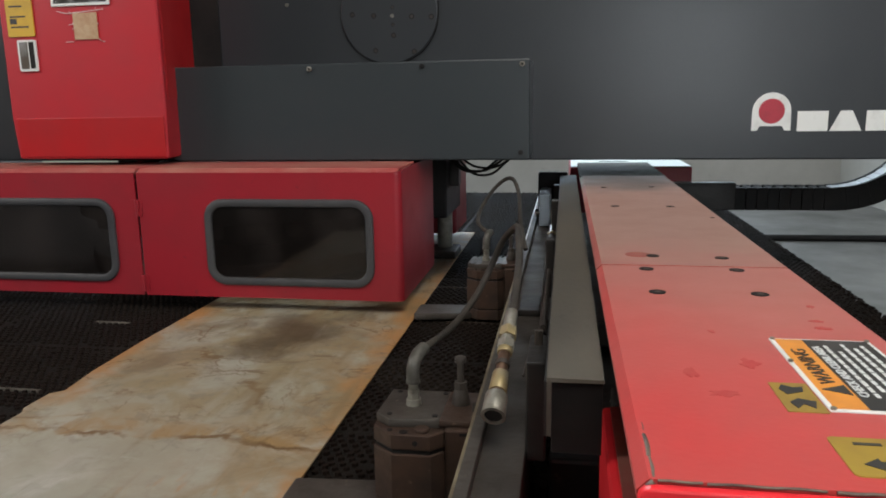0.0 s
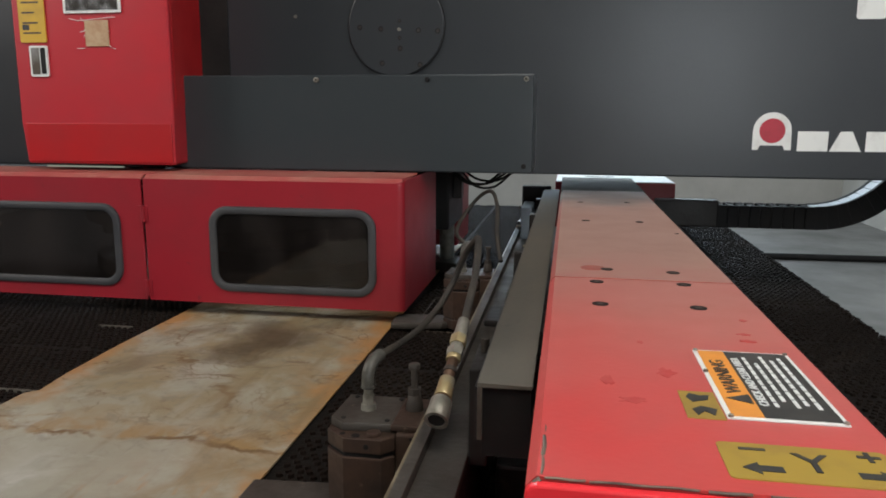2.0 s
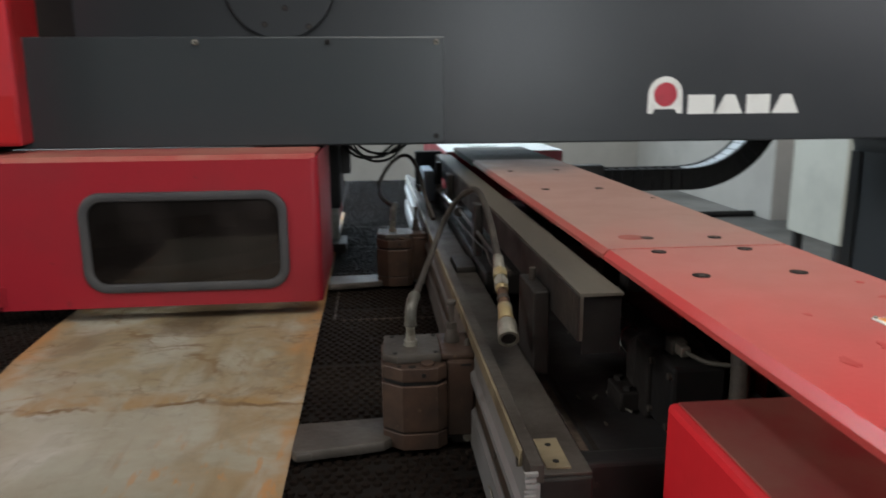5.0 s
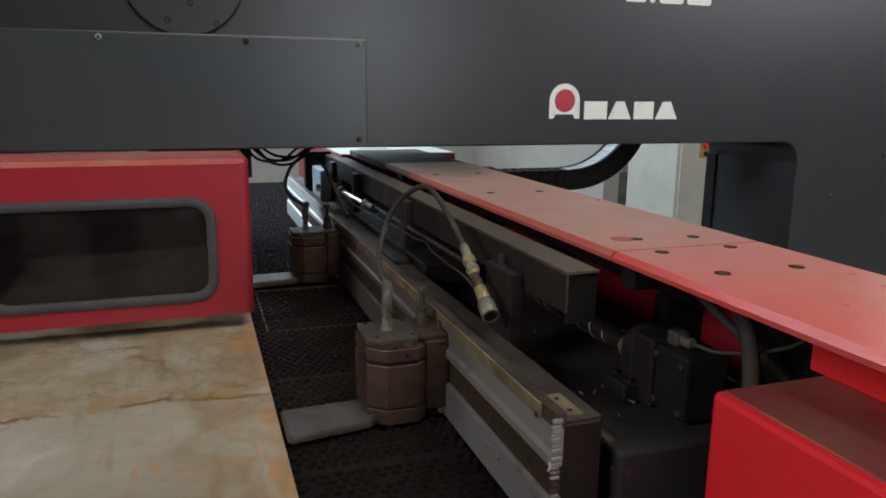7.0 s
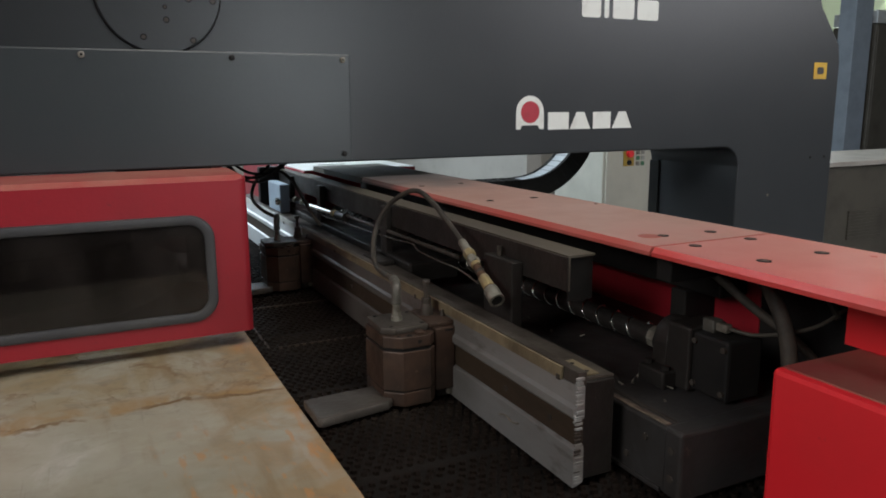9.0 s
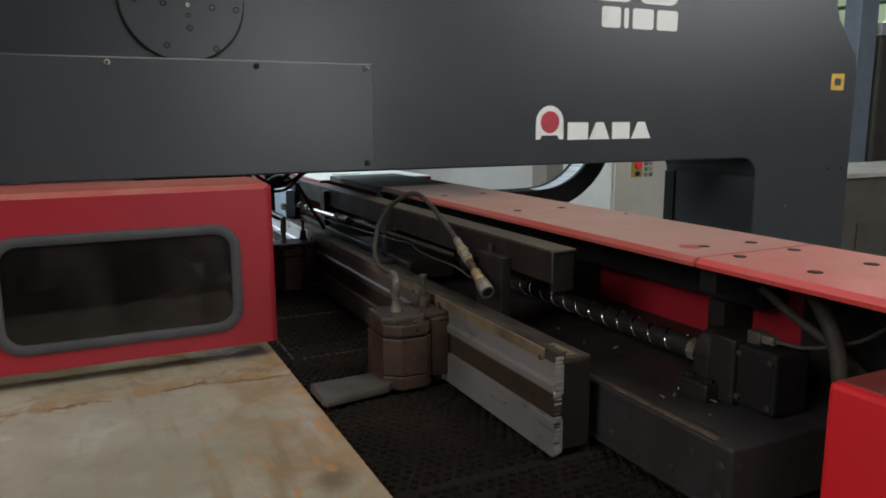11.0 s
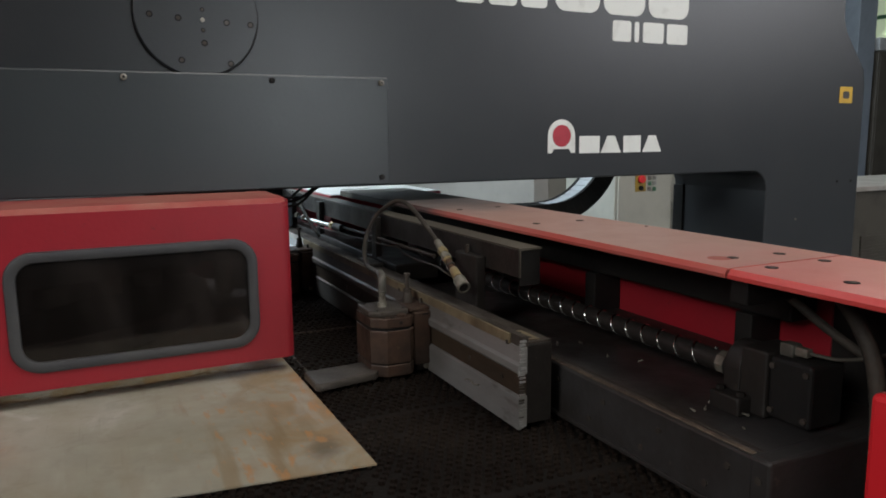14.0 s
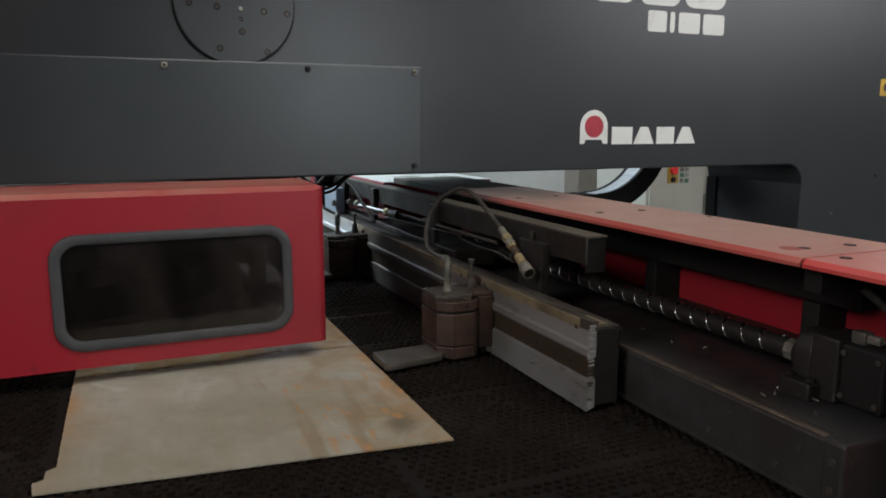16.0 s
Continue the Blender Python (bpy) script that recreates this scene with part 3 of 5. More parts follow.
def socket_screw(x, y, z, r, parent, mat=None):
    """A socket-head screw that faces -y."""
    b = rod((x, y, z), (x, y - 0.006, z), r, sides=16, bevel=0.0012)
    s = part("screw", b, mat or STEEL, parent)
    part("socket", rod((x, y - 0.0055, z), (x, y - 0.0066, z), r * 0.5, sides=6), BLACK, s)
    return s


# ---- the hall ----
WX0, WX1, WY0, WY1, WZ = -5.0, 11.0, -4.8, 8.9, 5.2
solo("floor", box(WX0 - 0.3, WX1 + 0.3, WY0 - 0.3, WY1 + 0.3, -0.2, 0), CONCRETE, "smooth grey concrete workshop floor, worn", "floor", kind="structure")
solo("ceiling", box(WX0 - 0.3, WX1 + 0.3, WY0 - 0.3, WY1 + 0.3, WZ, WZ + 0.2), CEILING, "plain grey workshop roof", "ceiling", kind="structure")
solo("wall_north", prism([(WX0, 0), (WX1, 0), (WX1, WZ), (WX0, WZ)], "y", WY1, WY1 + 0.25, holes=[[(-2.25, 1.45), (2.85, 1.45), (2.85, 3.45), (-2.25, 3.45)]]),
     PLASTER, "beige plastered workshop wall with stains and a window opening", "wall", kind="structure")
solo("wall_west", prism([(WY0, 0), (WY1, 0), (WY1, WZ), (WY0, WZ)], "x", WX0 - 0.25, WX0, holes=[[(-3.75, 2.6), (-1.45, 2.6), (-1.45, 4.2), (-3.75, 4.2)], [(4.9, 0.25), (8.3, 0.25), (8.3, 2.9), (4.9, 2.9)]]),
     GREY_WALL, "unseen workshop wall with two window openings, dark grey to cut bounce light", "wall", kind="structure")
solo("wall_east", box(WX1, WX1 + 0.25, WY0, WY1, 0, WZ), GREY_WALL, "workshop wall, dark grey to cut bounce light", "wall", kind="structure")
solo("wall_south", prism([(WX0, 0), (WX1, 0), (WX1, WZ), (WX0, WZ)], "y", WY0 - 0.25, WY0, holes=[[(0.70, 1.08), (1.60, 1.08), (1.60, 2.42), (0.70, 2.42)], [(3.8, 2.25), (7.4, 2.25), (7.4, 4.45), (3.8, 4.45)]]),
     GREY_WALL, "unseen workshop wall with two window openings, dark grey to cut bounce light", "wall", kind="structure")


solo("wall_partition", box(3.72, 3.9, 5.2, WY1, 0, WZ), PLASTER, "beige plastered partition wall with stains", "wall", kind="structure")


# ---- the press's fixed frame ----
def bridge_frame():
    t = thing("press_frame", (1.49, 0.35, 0), "charcoal painted bridge frame of a turret punch press", "machine frame")
    n = 6
    arch = [(1.285 - 0.06 + 0.06 * math.cos(radians(90 * i / n)), 1.143 - 0.06 + 0.06 * math.sin(radians(90 * i / n))) for i in range(n + 1)]
    outline = [(-2.6, 0), (-1.9, 0), (-1.9, 1.149), *arch[::-1], (1.285, 0), (1.705, 0), (1.700, 1.40), (1.690, 1.45), (1.60, 1.56), (1.585, 1.60), (1.575, 2.25), (-2.6, 2.25)]
    body = part("frame_body", prism(outline, "y", 0.158, 0.538, bevel=0.004), DARK, t)
    part("edge_strip", box(1.279, 1.2849, 0.492, 0.538, 0.0, 1.083, 0.002), BLACK, t, "black rubber edge strip")
    # thin black strip drawn where the punch head shades the frame
    part("shadow_strip", box(-0.826, -0.750, 0.1535, 0.1578, 1.372, 2.24, 0.001), BLACK, t, "black strip in place of the punch head's shadow")
    # round cover plate with its screws
    cx, cz = -0.322, 1.492
    cover = part("round_cover", rod((cx, 0.1575, cz), (cx, 0.149, cz), 0.117, sides=64, bevel=0.003), DARK, t, "round dark cover plate")
    part("cover_rim", ring((cx, 0.1576, cz), (0, -1, 0), 0.1172, 0.1195, 0.002, 64), BLACK, t)
    for px, pz in ((-83, -2), (-34, -6), (9, 11), (9, -26), (10, -49), (52, -10), (96, -12), (-32, -81), (56, -85), (-60, 62), (10, 90), (70, 60)):
        x, z = cx + px * 0.00106, cz + pz * 0.00106
        r = 0.0065 if px != 9 else 0.0045
        hole = part("screw_recess", rod((x, 0.1495, z), (x, 0.1486, z), r, sides=18), BLACK, t)
        part("screw", rod((x, 0.149, z), (x, 0.1482, z), r * 0.62, sides=12), STEEL, hole)
    part("centre_pin", rod((cx + 0.009, 0.149, cz - 0.008), (cx + 0.009, 0.144, cz - 0.008), 0.004), ZINC, t)
    part("frame_screw", rod((-0.574, 0.158, 1.519), (-0.574, 0.154, 1.519), 0.004), ZINC, t)
    for x, z in ((1.60, 1.10), (1.665, 1.10), (1.42, 0.99)):
        part("plug", rod((x, 0.158, z), (x, 0.156, z), 0.004), BLACK if x > 1.5 else ZINC, t)
    # maker's mark as plain shapes
    m = thing("maker_mark", (0.69, 0.156, 1.24), "white painted maker's mark with a red disc on the frame", "sign")
    cxm, r = 0.545, 0.041
    arc = [(cxm + r * math.cos(radians(a)), 1.252 + r * math.sin(radians(a))) for a in range(0, 181, 15)]
    foot = [(0.504, 1.209), (0.516, 1.209), (0.521, 1.219), (0.569, 1.219), (0.574, 1.209), (0.587, 1.209)]
    part("mark_arch", prism(arc + foot, "y", 0.1568, 0.158), WHITE, m)
    part("mark_disc", rod((cxm, 0.1572, 1.252), (cxm, 0.1558, 1.252), 0.0275, sides=40), PRINT_RED, m, "red painted disc")
    for k, (a, c, s) in enumerate(((0.600, 0.664, 0), (0.668, 0.734, 1), (0.742, 0.800, 0), (0.806, 0.872, 1))):
        d = 0.021 if s else 0.0
        part("mark_bar", prism([(a, 1.207), (c, 1.207), (c - d, 1.251), (a + d, 1.251)], "y", 0.1568, 0.158), WHITE, m)
    p = thing("model_mark", (0.72, 0.156, 1.55), "white painted model lettering, worn at the edges", "sign")
    for a, c in ((0.697, 0.757), (0.768, 0.783), (0.796, 0.866), (0.877, 0.949)):
        part("mark_bar", prism(rounded(a, c, 1.491, 1.543, 0.007, 3), "y", 0.1568, 0.158), WHITE, p)
    for a, c in ((0.520, 0.655), (0.667, 0.800), (0.812, 0.950)):
        part("mark_bar", prism(rounded(a, c, 1.556, 1.705, 0.03, 5), "y", 0.1568, 0.158), WHITE, p)
    for a, c in ((0.245, 0.322), (0.334, 0.411), (0.423, 0.497)):
        part("mark_bar", prism(rounded(a, c, 1.558, 1.62, 0.012, 4), "y", 0.1568, 0.158), WHITE, p)
    s = solo("hazard_sticker", prism(rounded(1.583, 1.641, 1.344, 1.394, 0.003, 3), "y", 0.1566, 0.158), YELLOW, "small square yellow hazard sticker on the frame", "sticker", at=(1.611, 0.157, 1.37))
    part("pictogram", prism(rounded(1.597, 1.627, 1.358, 1.380, 0.007, 4), "y", 0.1560, 0.1566), PRINT, s)


def front_panel():
    t = thing("cover_panel", (-0.4, 0.08, 1.157), "charcoal sheet-metal cover panel with screws on the frame", "cover panel")
    part("panel_body", box(-0.812, 0.016, 0.0, 0.1575, 1.158, 1.371, 0.003), PANEL, t)
    for x, z, m in ((-0.8, 1.36, BLACK), (-0.216, 1.36, BLACK), (-0.002, 1.174, BLACK), (-0.47, 1.36, ZINC), (0.0, 1.36, ZINC)):
        socket_screw(x, 0.0, z, 0.0055, t, m)


def punch_head():
    t = thing("punch_head_cover", (-0.96, 0.04, 1.172), "bright red painted punch head cover with scuffed stickers", "machine cover")
    zs = ((1.170, -0.088), (1.264, -0.084), (2.3, -0.078))
    b = bmesh.new()
    loops = []
    for z, y in zs:
        left = -1.146 - 0.012 * min((z - 1.17) / 0.1, 1)
        loops.append([b.verts.new(v) for v in ((left, y, z), (-0.775, y, z), (-0.826, 0.157, z), (-1.14, 0.157, z))])
    for p, n in zip(loops, loops[1:]):
        for i in range(4):
            b.faces.new((p[i], p[(i + 1) % 4], n[(i + 1) % 4], n[i]))
    b.faces.new(loops[0]), b.faces.new(loops[-1])
    bmesh.ops.recalc_face_normals(b, faces=b.faces)
    bmesh.ops.bevel(b, geom=[e for e in b.edges if e.calc_face_angle(0) > radians(40)], offset=0.006, segments=3, affect="EDGES", profile=0.5)
    part("cover_body", b, HEAD_RED, t)
    # band and side get a deeper red in place of their duller reflections
    part("lower_band", box(-1.140, -0.779, -0.0895, -0.0865, 1.176, 1.262, 0.001), HEAD_SHADED, t, "lower band, deeper red for its darker reflection")
    part("side_plate", prism([(-0.7785, -0.062), (-0.8245, 0.157), (-0.8285, 0.157), (-0.7825, -0.062)][::-1], "z", 1.30, 2.29), HEAD_SHADED, t, "side plate in a shaded, deeper red")
    part("notice_label", prism(rounded(-1.137, -1.072, 1.441, 1.62, 0.003, 2), "y", -0.0862, -0.083), YELLOW, t, "yellow notice label with small print")
    for i in range(7):
        z = 1.46 + i * 0.022
        part("print_bar", box(-1.128, -1.084 - 0.006 * (i % 3), -0.0866, -0.0861, z, z + 0.0035), PRINT, t)
    part("pictogram", box(-1.129, -1.112, -0.0866, -0.0861, 1.468, 1.480, 0.0002), PRINT, t)
    latch = part("latch_plate", prism(rounded(-1.117, -1.072, 1.366, 1.434, 0.004, 3), "y", -0.0875, -0.083), WHITE, t, "bright metal latch plate")
    part("latch_insert", box(-1.112, -1.092, -0.0885, -0.0874, 1.371, 1.429, 0.0004), ALUMINIUM, latch)
    part("latch_slot", box(-1.089, -1.077, -0.0882, -0.0874, 1.372, 1.429), BLACK, latch)
    plate = part("name_plate", box(-1.024, -0.884, -0.0865, -0.083, 1.502, 1.60, 0.001), WHITE, t, "white-bordered plate with worn foil")
    part("foil", box(-1.017, -0.891, -0.0869, -0.0865, 1.508, 1.595), FOIL, plate)
    rng = random.Random(14)
    for i in range(16):
        x, z = rng.choice((-0.976, -0.917, rng.uniform(-0.976, -0.917))) + rng.uniform(-0.004, 0.004), rng.uniform(1.425, 1.495)
        dx, dz = rng.uniform(-0.010, 0.010), rng.uniform(-0.007, 0.007)
        part("scratch", tube([(x, -0.0851, z), (x + dx, -0.0850, z + dz), (x + dx * 2 + 0.001, -0.0851, z + dz * 1.2)], 0.0006, 6, 3), WHITE, t, "fine pale scratch")
    part("scratch", tube([(-1.012, -0.0851, 1.492), (-0.99, -0.0850, 1.487), (-0.955, -0.0851, 1.489), (-0.90, -0.0851, 1.493)], 0.0007, 6, 4), WHITE, t, "fine pale scratch")
    part("tape_patch", box(-0.975, -0.918, -0.0858, -0.083, 1.431, 1.487, 0.0004), TAPE, t, "torn remains of brown tape")


def guard(x0, x1, wx0, wx1, side, group, z0=0.8775):
    """A hinged guard box with a rounded window in a rubber seal."""
    t = thing("turret_guard", ((x0 + x1) / 2, -0.05, z0), "red painted turret guard with a smoked window in a rubber seal", "guard", group)
    z1 = 1.146
    hole = rounded(wx0 + 0.016, wx1 - 0.016, 0.921, 1.075, 0.028)
    xe = x1 - 0.014 if side else x1
    part("front_plate", prism([(x0, z0), (xe, z0), (xe, z1), (x0, z1)], "y", -0.165, -0.161, holes=[hole]), RED, t)
    part("top_plate", prism([(-0.165, z1 - 0.004), (-0.150, 1.154), (0.0, 1.1555), (0.0, 1.1515), (-0.148, 1.150), (-0.161, z1 - 0.005)], "x", x0, x1 - (0.006 if side else 0)), DUSTY_RED, t, "dusty red top plate")
    part("bottom_lip", box(x0 + 0.004, x1 - 0.004, -0.161, -0.13, z0, z0 + 0.003), RED, t)
    seal = prism(rounded(wx0, wx1, 0.905, 1.091, 0.042, 8), "y", -0.171, -0.158, holes=[rounded(wx0 + 0.017, wx1 - 0.017, 0.922, 1.074, 0.027, 8)], bevel=0.005)
    part("window_seal", seal, RUBBER, t, "grey rubber window seal")
    pane = part("window_pane", prism(rounded(wx0 + 0.014, wx1 - 0.014, 0.919, 1.077, 0.028, 6), "y", -0.1655, -0.1625), ACRYLIC, t, "smoked scratched acrylic pane")
    pane.visible_shadow = False
    if side:
        part("side_plate", prism([(-0.151, z0), (0.2, z0), (0.2, 1.151), (-0.151, 1.151)], "x", x1 - 0.004, x1), RED, t)
        arc = [radians(a) for a in range(-90, 1, 10)]
        bend = [(xe + 0.014 * math.cos(a), -0.151 + 0.014 * math.sin(a)) for a in arc] + [(xe + 0.010 * math.cos(a), -0.151 + 0.010 * math.sin(a)) for a in reversed(arc)]
        part("bent_corner", prism(bend, "z", z0, z1 + 0.002), RED, t)
    return t


def hinge(x, z):
    t = thing("guard_hinge", (x, -0.168, z), "small worn steel hinge on the guard's seam", "hinge", "guard hinges")
    part("knuckle", rod((x, -0.168, z - 0.018), (x, -0.168, z + 0.018), 0.004, sides=12), RED, t)
    part("leaf", box(x - 0.011, x + 0.011, -0.1672, -0.165, z - 0.018, z + 0.018, 0.0006), RED, t)


def turret():
    t = thing("tool_turret", (-0.62, 0.32, 0.88), "dark steel tool turret behind the guards", "tool turret")
    part("upper_disc", rod((-0.75, 0.34, 1.02), (-0.75, 0.34, 1.12), 0.46, sides=64, bevel=0.006), DARK_STEEL, t)
    part("lower_disc", rod((-0.75, 0.34, 0.885), (-0.75, 0.34, 0.93), 0.44, sides=64, bevel=0.006), STEEL, t)
    part("hub", rod((-0.75, 0.34, 0.90), (-0.75, 0.34, 1.05), 0.2, sides=40), DARK_STEEL, t)
    for i in range(26):
        a = radians(i * 360 / 26)
        x, y = -0.75 + 0.40 * math.cos(a), 0.34 + 0.40 * math.sin(a)
        part("punch_holder", rod((x, y, 0.985), (x, y, 1.135), 0.026, sides=14), STEEL if i % 3 else DUSTY_STEEL, t)


bridge_frame()
front_panel()
punch_head()
guard(-0.811, -0.233, -0.662, -0.292, True, "turret guards")
guard(-1.90, -0.817, -1.26, -0.870, False, "turret guards", 0.8775)
hinge(-0.814, 1.07)
hinge(-0.814, 0.905)
turret()


def back_guard():
    t = thing("rear_guard", (-0.5, 0.72, 0.88), "dull red guard on the far side of the turret", "guard")
    part("guard_body", box(-1.3, -0.235, 0.60, 0.845, 0.885, 1.15, 0.008), RED, t)
    u = thing("die_support", (-0.3, 0.42, 0.84), "black machinery block beside the turret", "machine part")
    part("block", box(-0.42, -0.215, 0.30, 0.56, 0.98, 1.147, 0.006), BLACK, u)
    part("post", rod((-0.25, 0.48, 0.84), (-0.25, 0.48, 1.0), 0.022), ZINC, u)
    part("foot", box(-0.29, -0.21, 0.40, 0.52, 0.838, 0.87, 0.004), STEEL, u)
    part("sensor", box(-0.215, -0.19, 0.36, 0.40, 1.06, 1.13, 0.003), DARK_STEEL, u)
    w = thing("cable_loops", (-0.11, 0.3, 1.147), "thin black cables looping below the frame", "cable")
    for k, (dx, dz, y) in enumerate(((0.0, 0.022, 0.28), (0.012, 0.034, 0.31), (-0.015, 0.028, 0.33), (0.02, 0.016, 0.30))):
        part("cable", tube([(-0.20 + dx, y, 1.146), (-0.16 + dx, y, 1.135 - dz), (-0.11 + dx, y, 1.132 - dz), (-0.07 + dx, y, 1.143 - dz * 0.4), (-0.05 + dx, y, 1.148)], 0.0032, 6), BLACK, w)


back_guard()


# ---- brush table ----
def brush_table():
    t = thing("brush_table", (-0.6, 0, 0), "black brush table with worn bristles and seams", "machine table")
    part("table_top", box(-2.4, 0.725, -2.1, 2.02, 0.79, 0.8415, 0.003), BRISTLE_BED, t)
    part("pedestal", box(-2.0, 0.30, -1.0, 1.6, 0.0, 0.789, 0.01), DARK, t)
    rng = np.random.default_rng(4)
    pitch = 0.0145
    xs, ys = np.arange(-1.55, 0.728, pitch), np.arange(-1.42, 2.02, pitch * 0.866)
    gx, gy = np.meshgrid(xs, ys)
    gx = gx + (np.arange(len(ys)) % 2)[:, None] * pitch / 2
    pts = np.stack([gx.ravel(), gy.ravel()], 1)
    pts = pts[~((pts[:, 0] < -0.85) & (pts[:, 1] > 0.2))]
    # seams between brush blocks, and tufts lost over the years
    seam = (np.abs((pts[:, 0] + 0.055) % 0.40 - 0.20) < 0.006) | (np.abs((pts[:, 1] + 0.26) % 0.30 - 0.15) < 0.006)
    keep = ~seam & (rng.random(len(pts)) > 0.03)
    pts = pts[keep] + rng.normal(0, 0.0009, (keep.sum(), 2))
    n, sides = len(pts), 6
    h = 0.0042 + rng.normal(0, 0.0003, n)
    lean = rng.normal(0, 0.0006, (n, 2))
    ang = np.arange(sides) * 2 * np.pi / sides
    verts = np.zeros((n, 2 * sides, 3))
    for k, a in enumerate(ang):
        verts[:, k] = np.stack([pts[:, 0] + 0.0050 * np.cos(a), pts[:, 1] + 0.0050 * np.sin(a), np.full(n, 0.8410)], 1)
        verts[:, sides + k] = np.stack([pts[:, 0] + lean[:, 0] + 0.0043 * np.cos(a), pts[:, 1] + lean[:, 1] + 0.0043 * np.sin(a), 0.8415 + h], 1)
    faces = []
    for i in range(n):
        o = i * 2 * sides
        for k in range(sides):
            j = (k + 1) % sides
            faces.append((o + k, o + j, o + sides + j, o + sides + k))
        faces.append(tuple(o + sides + k for k in range(sides)))
    me = bpy.data.meshes.new("bristles")
    me.from_pydata((verts.reshape(-1, 3) - np.array(BASES[t.name])).tolist(), [], faces)
    me.materials.append(BRISTLE)
    ob = tagged(new("bristles", me), "short black bristle tufts", kind="stuff")
    ob.parent = t
    for y, x0, x1 in ((-0.272, -0.868, -0.792), (-0.63, -1.30, -0.72)):
        part("seam_strip", box(x0, x1, y, y + 0.007, 0.8410, 0.8462, 0.001), DUSTY_STEEL, t, "pale worn strip between the brush blocks")
    for x0, x1, y0, y1 in ((-0.206, 0.0, -0.1885, -0.1850), (-0.2150, -0.2115, -0.19, 0.10), (-0.216, -0.02, 0.094, 0.098)):
        part("seam_strip", box(x0, x1, y0, y1, 0.8410, 0.8456, 0.001), GROOVE, t, "pale worn strip between the brush blocks")
    for y0 in np.arange(-0.25, 2.0, 0.0225):
        part("edge_tuft", rod((0.728, y0, 0.80), (0.736 + 0.003 * math.sin(y0 * 90), y0, 0.845), 0.007, 0.006, sides=6), BRISTLE, t)


brush_table()


# ---- cross slide with its covers, screw and drive ----
def cross_slide():
    t = thing("cross_slide", (0.23, -0.6, 0.85), "cross slide under a long sunned red sheet-metal cover", "machine slide")
    ztop, sh = 1.105, 0.003

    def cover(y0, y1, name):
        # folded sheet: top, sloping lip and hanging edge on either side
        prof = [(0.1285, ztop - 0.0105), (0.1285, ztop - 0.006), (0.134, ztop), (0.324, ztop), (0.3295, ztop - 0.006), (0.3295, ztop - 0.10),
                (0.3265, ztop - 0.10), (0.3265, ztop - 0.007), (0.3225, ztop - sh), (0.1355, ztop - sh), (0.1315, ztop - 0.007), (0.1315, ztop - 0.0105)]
        return part(name, prism(prof, "y", y0, y1), RED_TOP if y0 < -1 else RED_FAR, t)

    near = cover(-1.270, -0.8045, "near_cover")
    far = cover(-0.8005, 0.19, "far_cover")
    # the cover runs on under the bridge; its shade is put into this grey
    part("rear_cover", prism([(0.1285, ztop - 0.016), (0.1285, ztop - 0.001), (0.329, ztop - 0.001), (0.329, ztop - 0.05), (0.325, ztop - 0.05), (0.325, ztop - 0.005), (0.132, ztop - 0.005), (0.132, ztop - 0.016)], "y", 0.192, 0.60, bevel=0.002), DUSTY_STEEL, t, "dull grey rear cover plate, toned for the bridge's shade")
    part("end_plate", prism(rounded(0.1285, 0.3295, 0.80, 1.1035, 0.006, 3), "y", -1.277, -1.271, bevel=0.0015), RED_BRIGHT, t, "bright red end plate")
    rng = random.Random(11)
    for x0, x1 in ((0.138, 0.158), (0.160, 0.212), (0.216, 0.236), (0.244, 0.286), (0.292, 0.322)):
        pts = [(x0 + (x1 - x0) * k / 4, -1.2705 + rng.uniform(-0.0006, 0.0006), ztop - 0.0006 + rng.uniform(-0.0002, 0.0002)) for k in range(5)]
        part("worn_edge", tube(pts, 0.0007 + rng.uniform(0, 0.0004), 6, 3), WORN, t, "bare steel where the paint has worn off")
    for y0, y1, r in ((-1.268, -1.246, 0.0012), (-1.247, -1.222, 0.0015), (-1.223, -1.200, 0.0009)):
        part("worn_corner", tube([(0.1362, y0, ztop - 0.0010), (0.1368, (y0 + y1) / 2, ztop - 0.0008), (0.1362, y1, ztop - 0.0011)], r, 6, 4), WORN, t, "bare steel where the paint has worn off")
    part("worn_corner", tube([(0.129, -1.2745, ztop - 0.012), (0.1315, -1.273, ztop - 0.005), (0.136, -1.271, ztop - 0.001)], 0.0016, 6, 4), WORN, t, "bare steel where the paint has worn off")
    for x, y, r in ((0.267, -0.758, 0.0075), (0.179, -0.821, 0.0075), (0.270, -0.819, 0.0075), (0.179, -0.918, 0.0078), (0.269, -0.917, 0.0078), (0.172, -0.06, 0.006), (0.268, -0.05, 0.006),
                    (0.177, -0.340, 0.007), (0.267, -0.341, 0.007), (0.312, -0.461, 0.003), (0.193, -0.752, 0.0072)):
        hole = part("screw_hole", rod((x, y, ztop - 0.002), (x, y, ztop + 0.0006), r, sides=20), BLACK, t)
        part("screw_head", rod((x, y - 0.001, ztop), (x, y - 0.001, ztop + 0.0009), r * 0.4, sides=14), STEEL, hole)
    part("dent", rod((0.177, -0.746, ztop - 0.003), (0.177, -0.746, ztop + 0.0004), 0.016, 0.014, sides=24), DUSTY_RED, t, "rubbed patch in the paint")
    rng = random.Random(31)
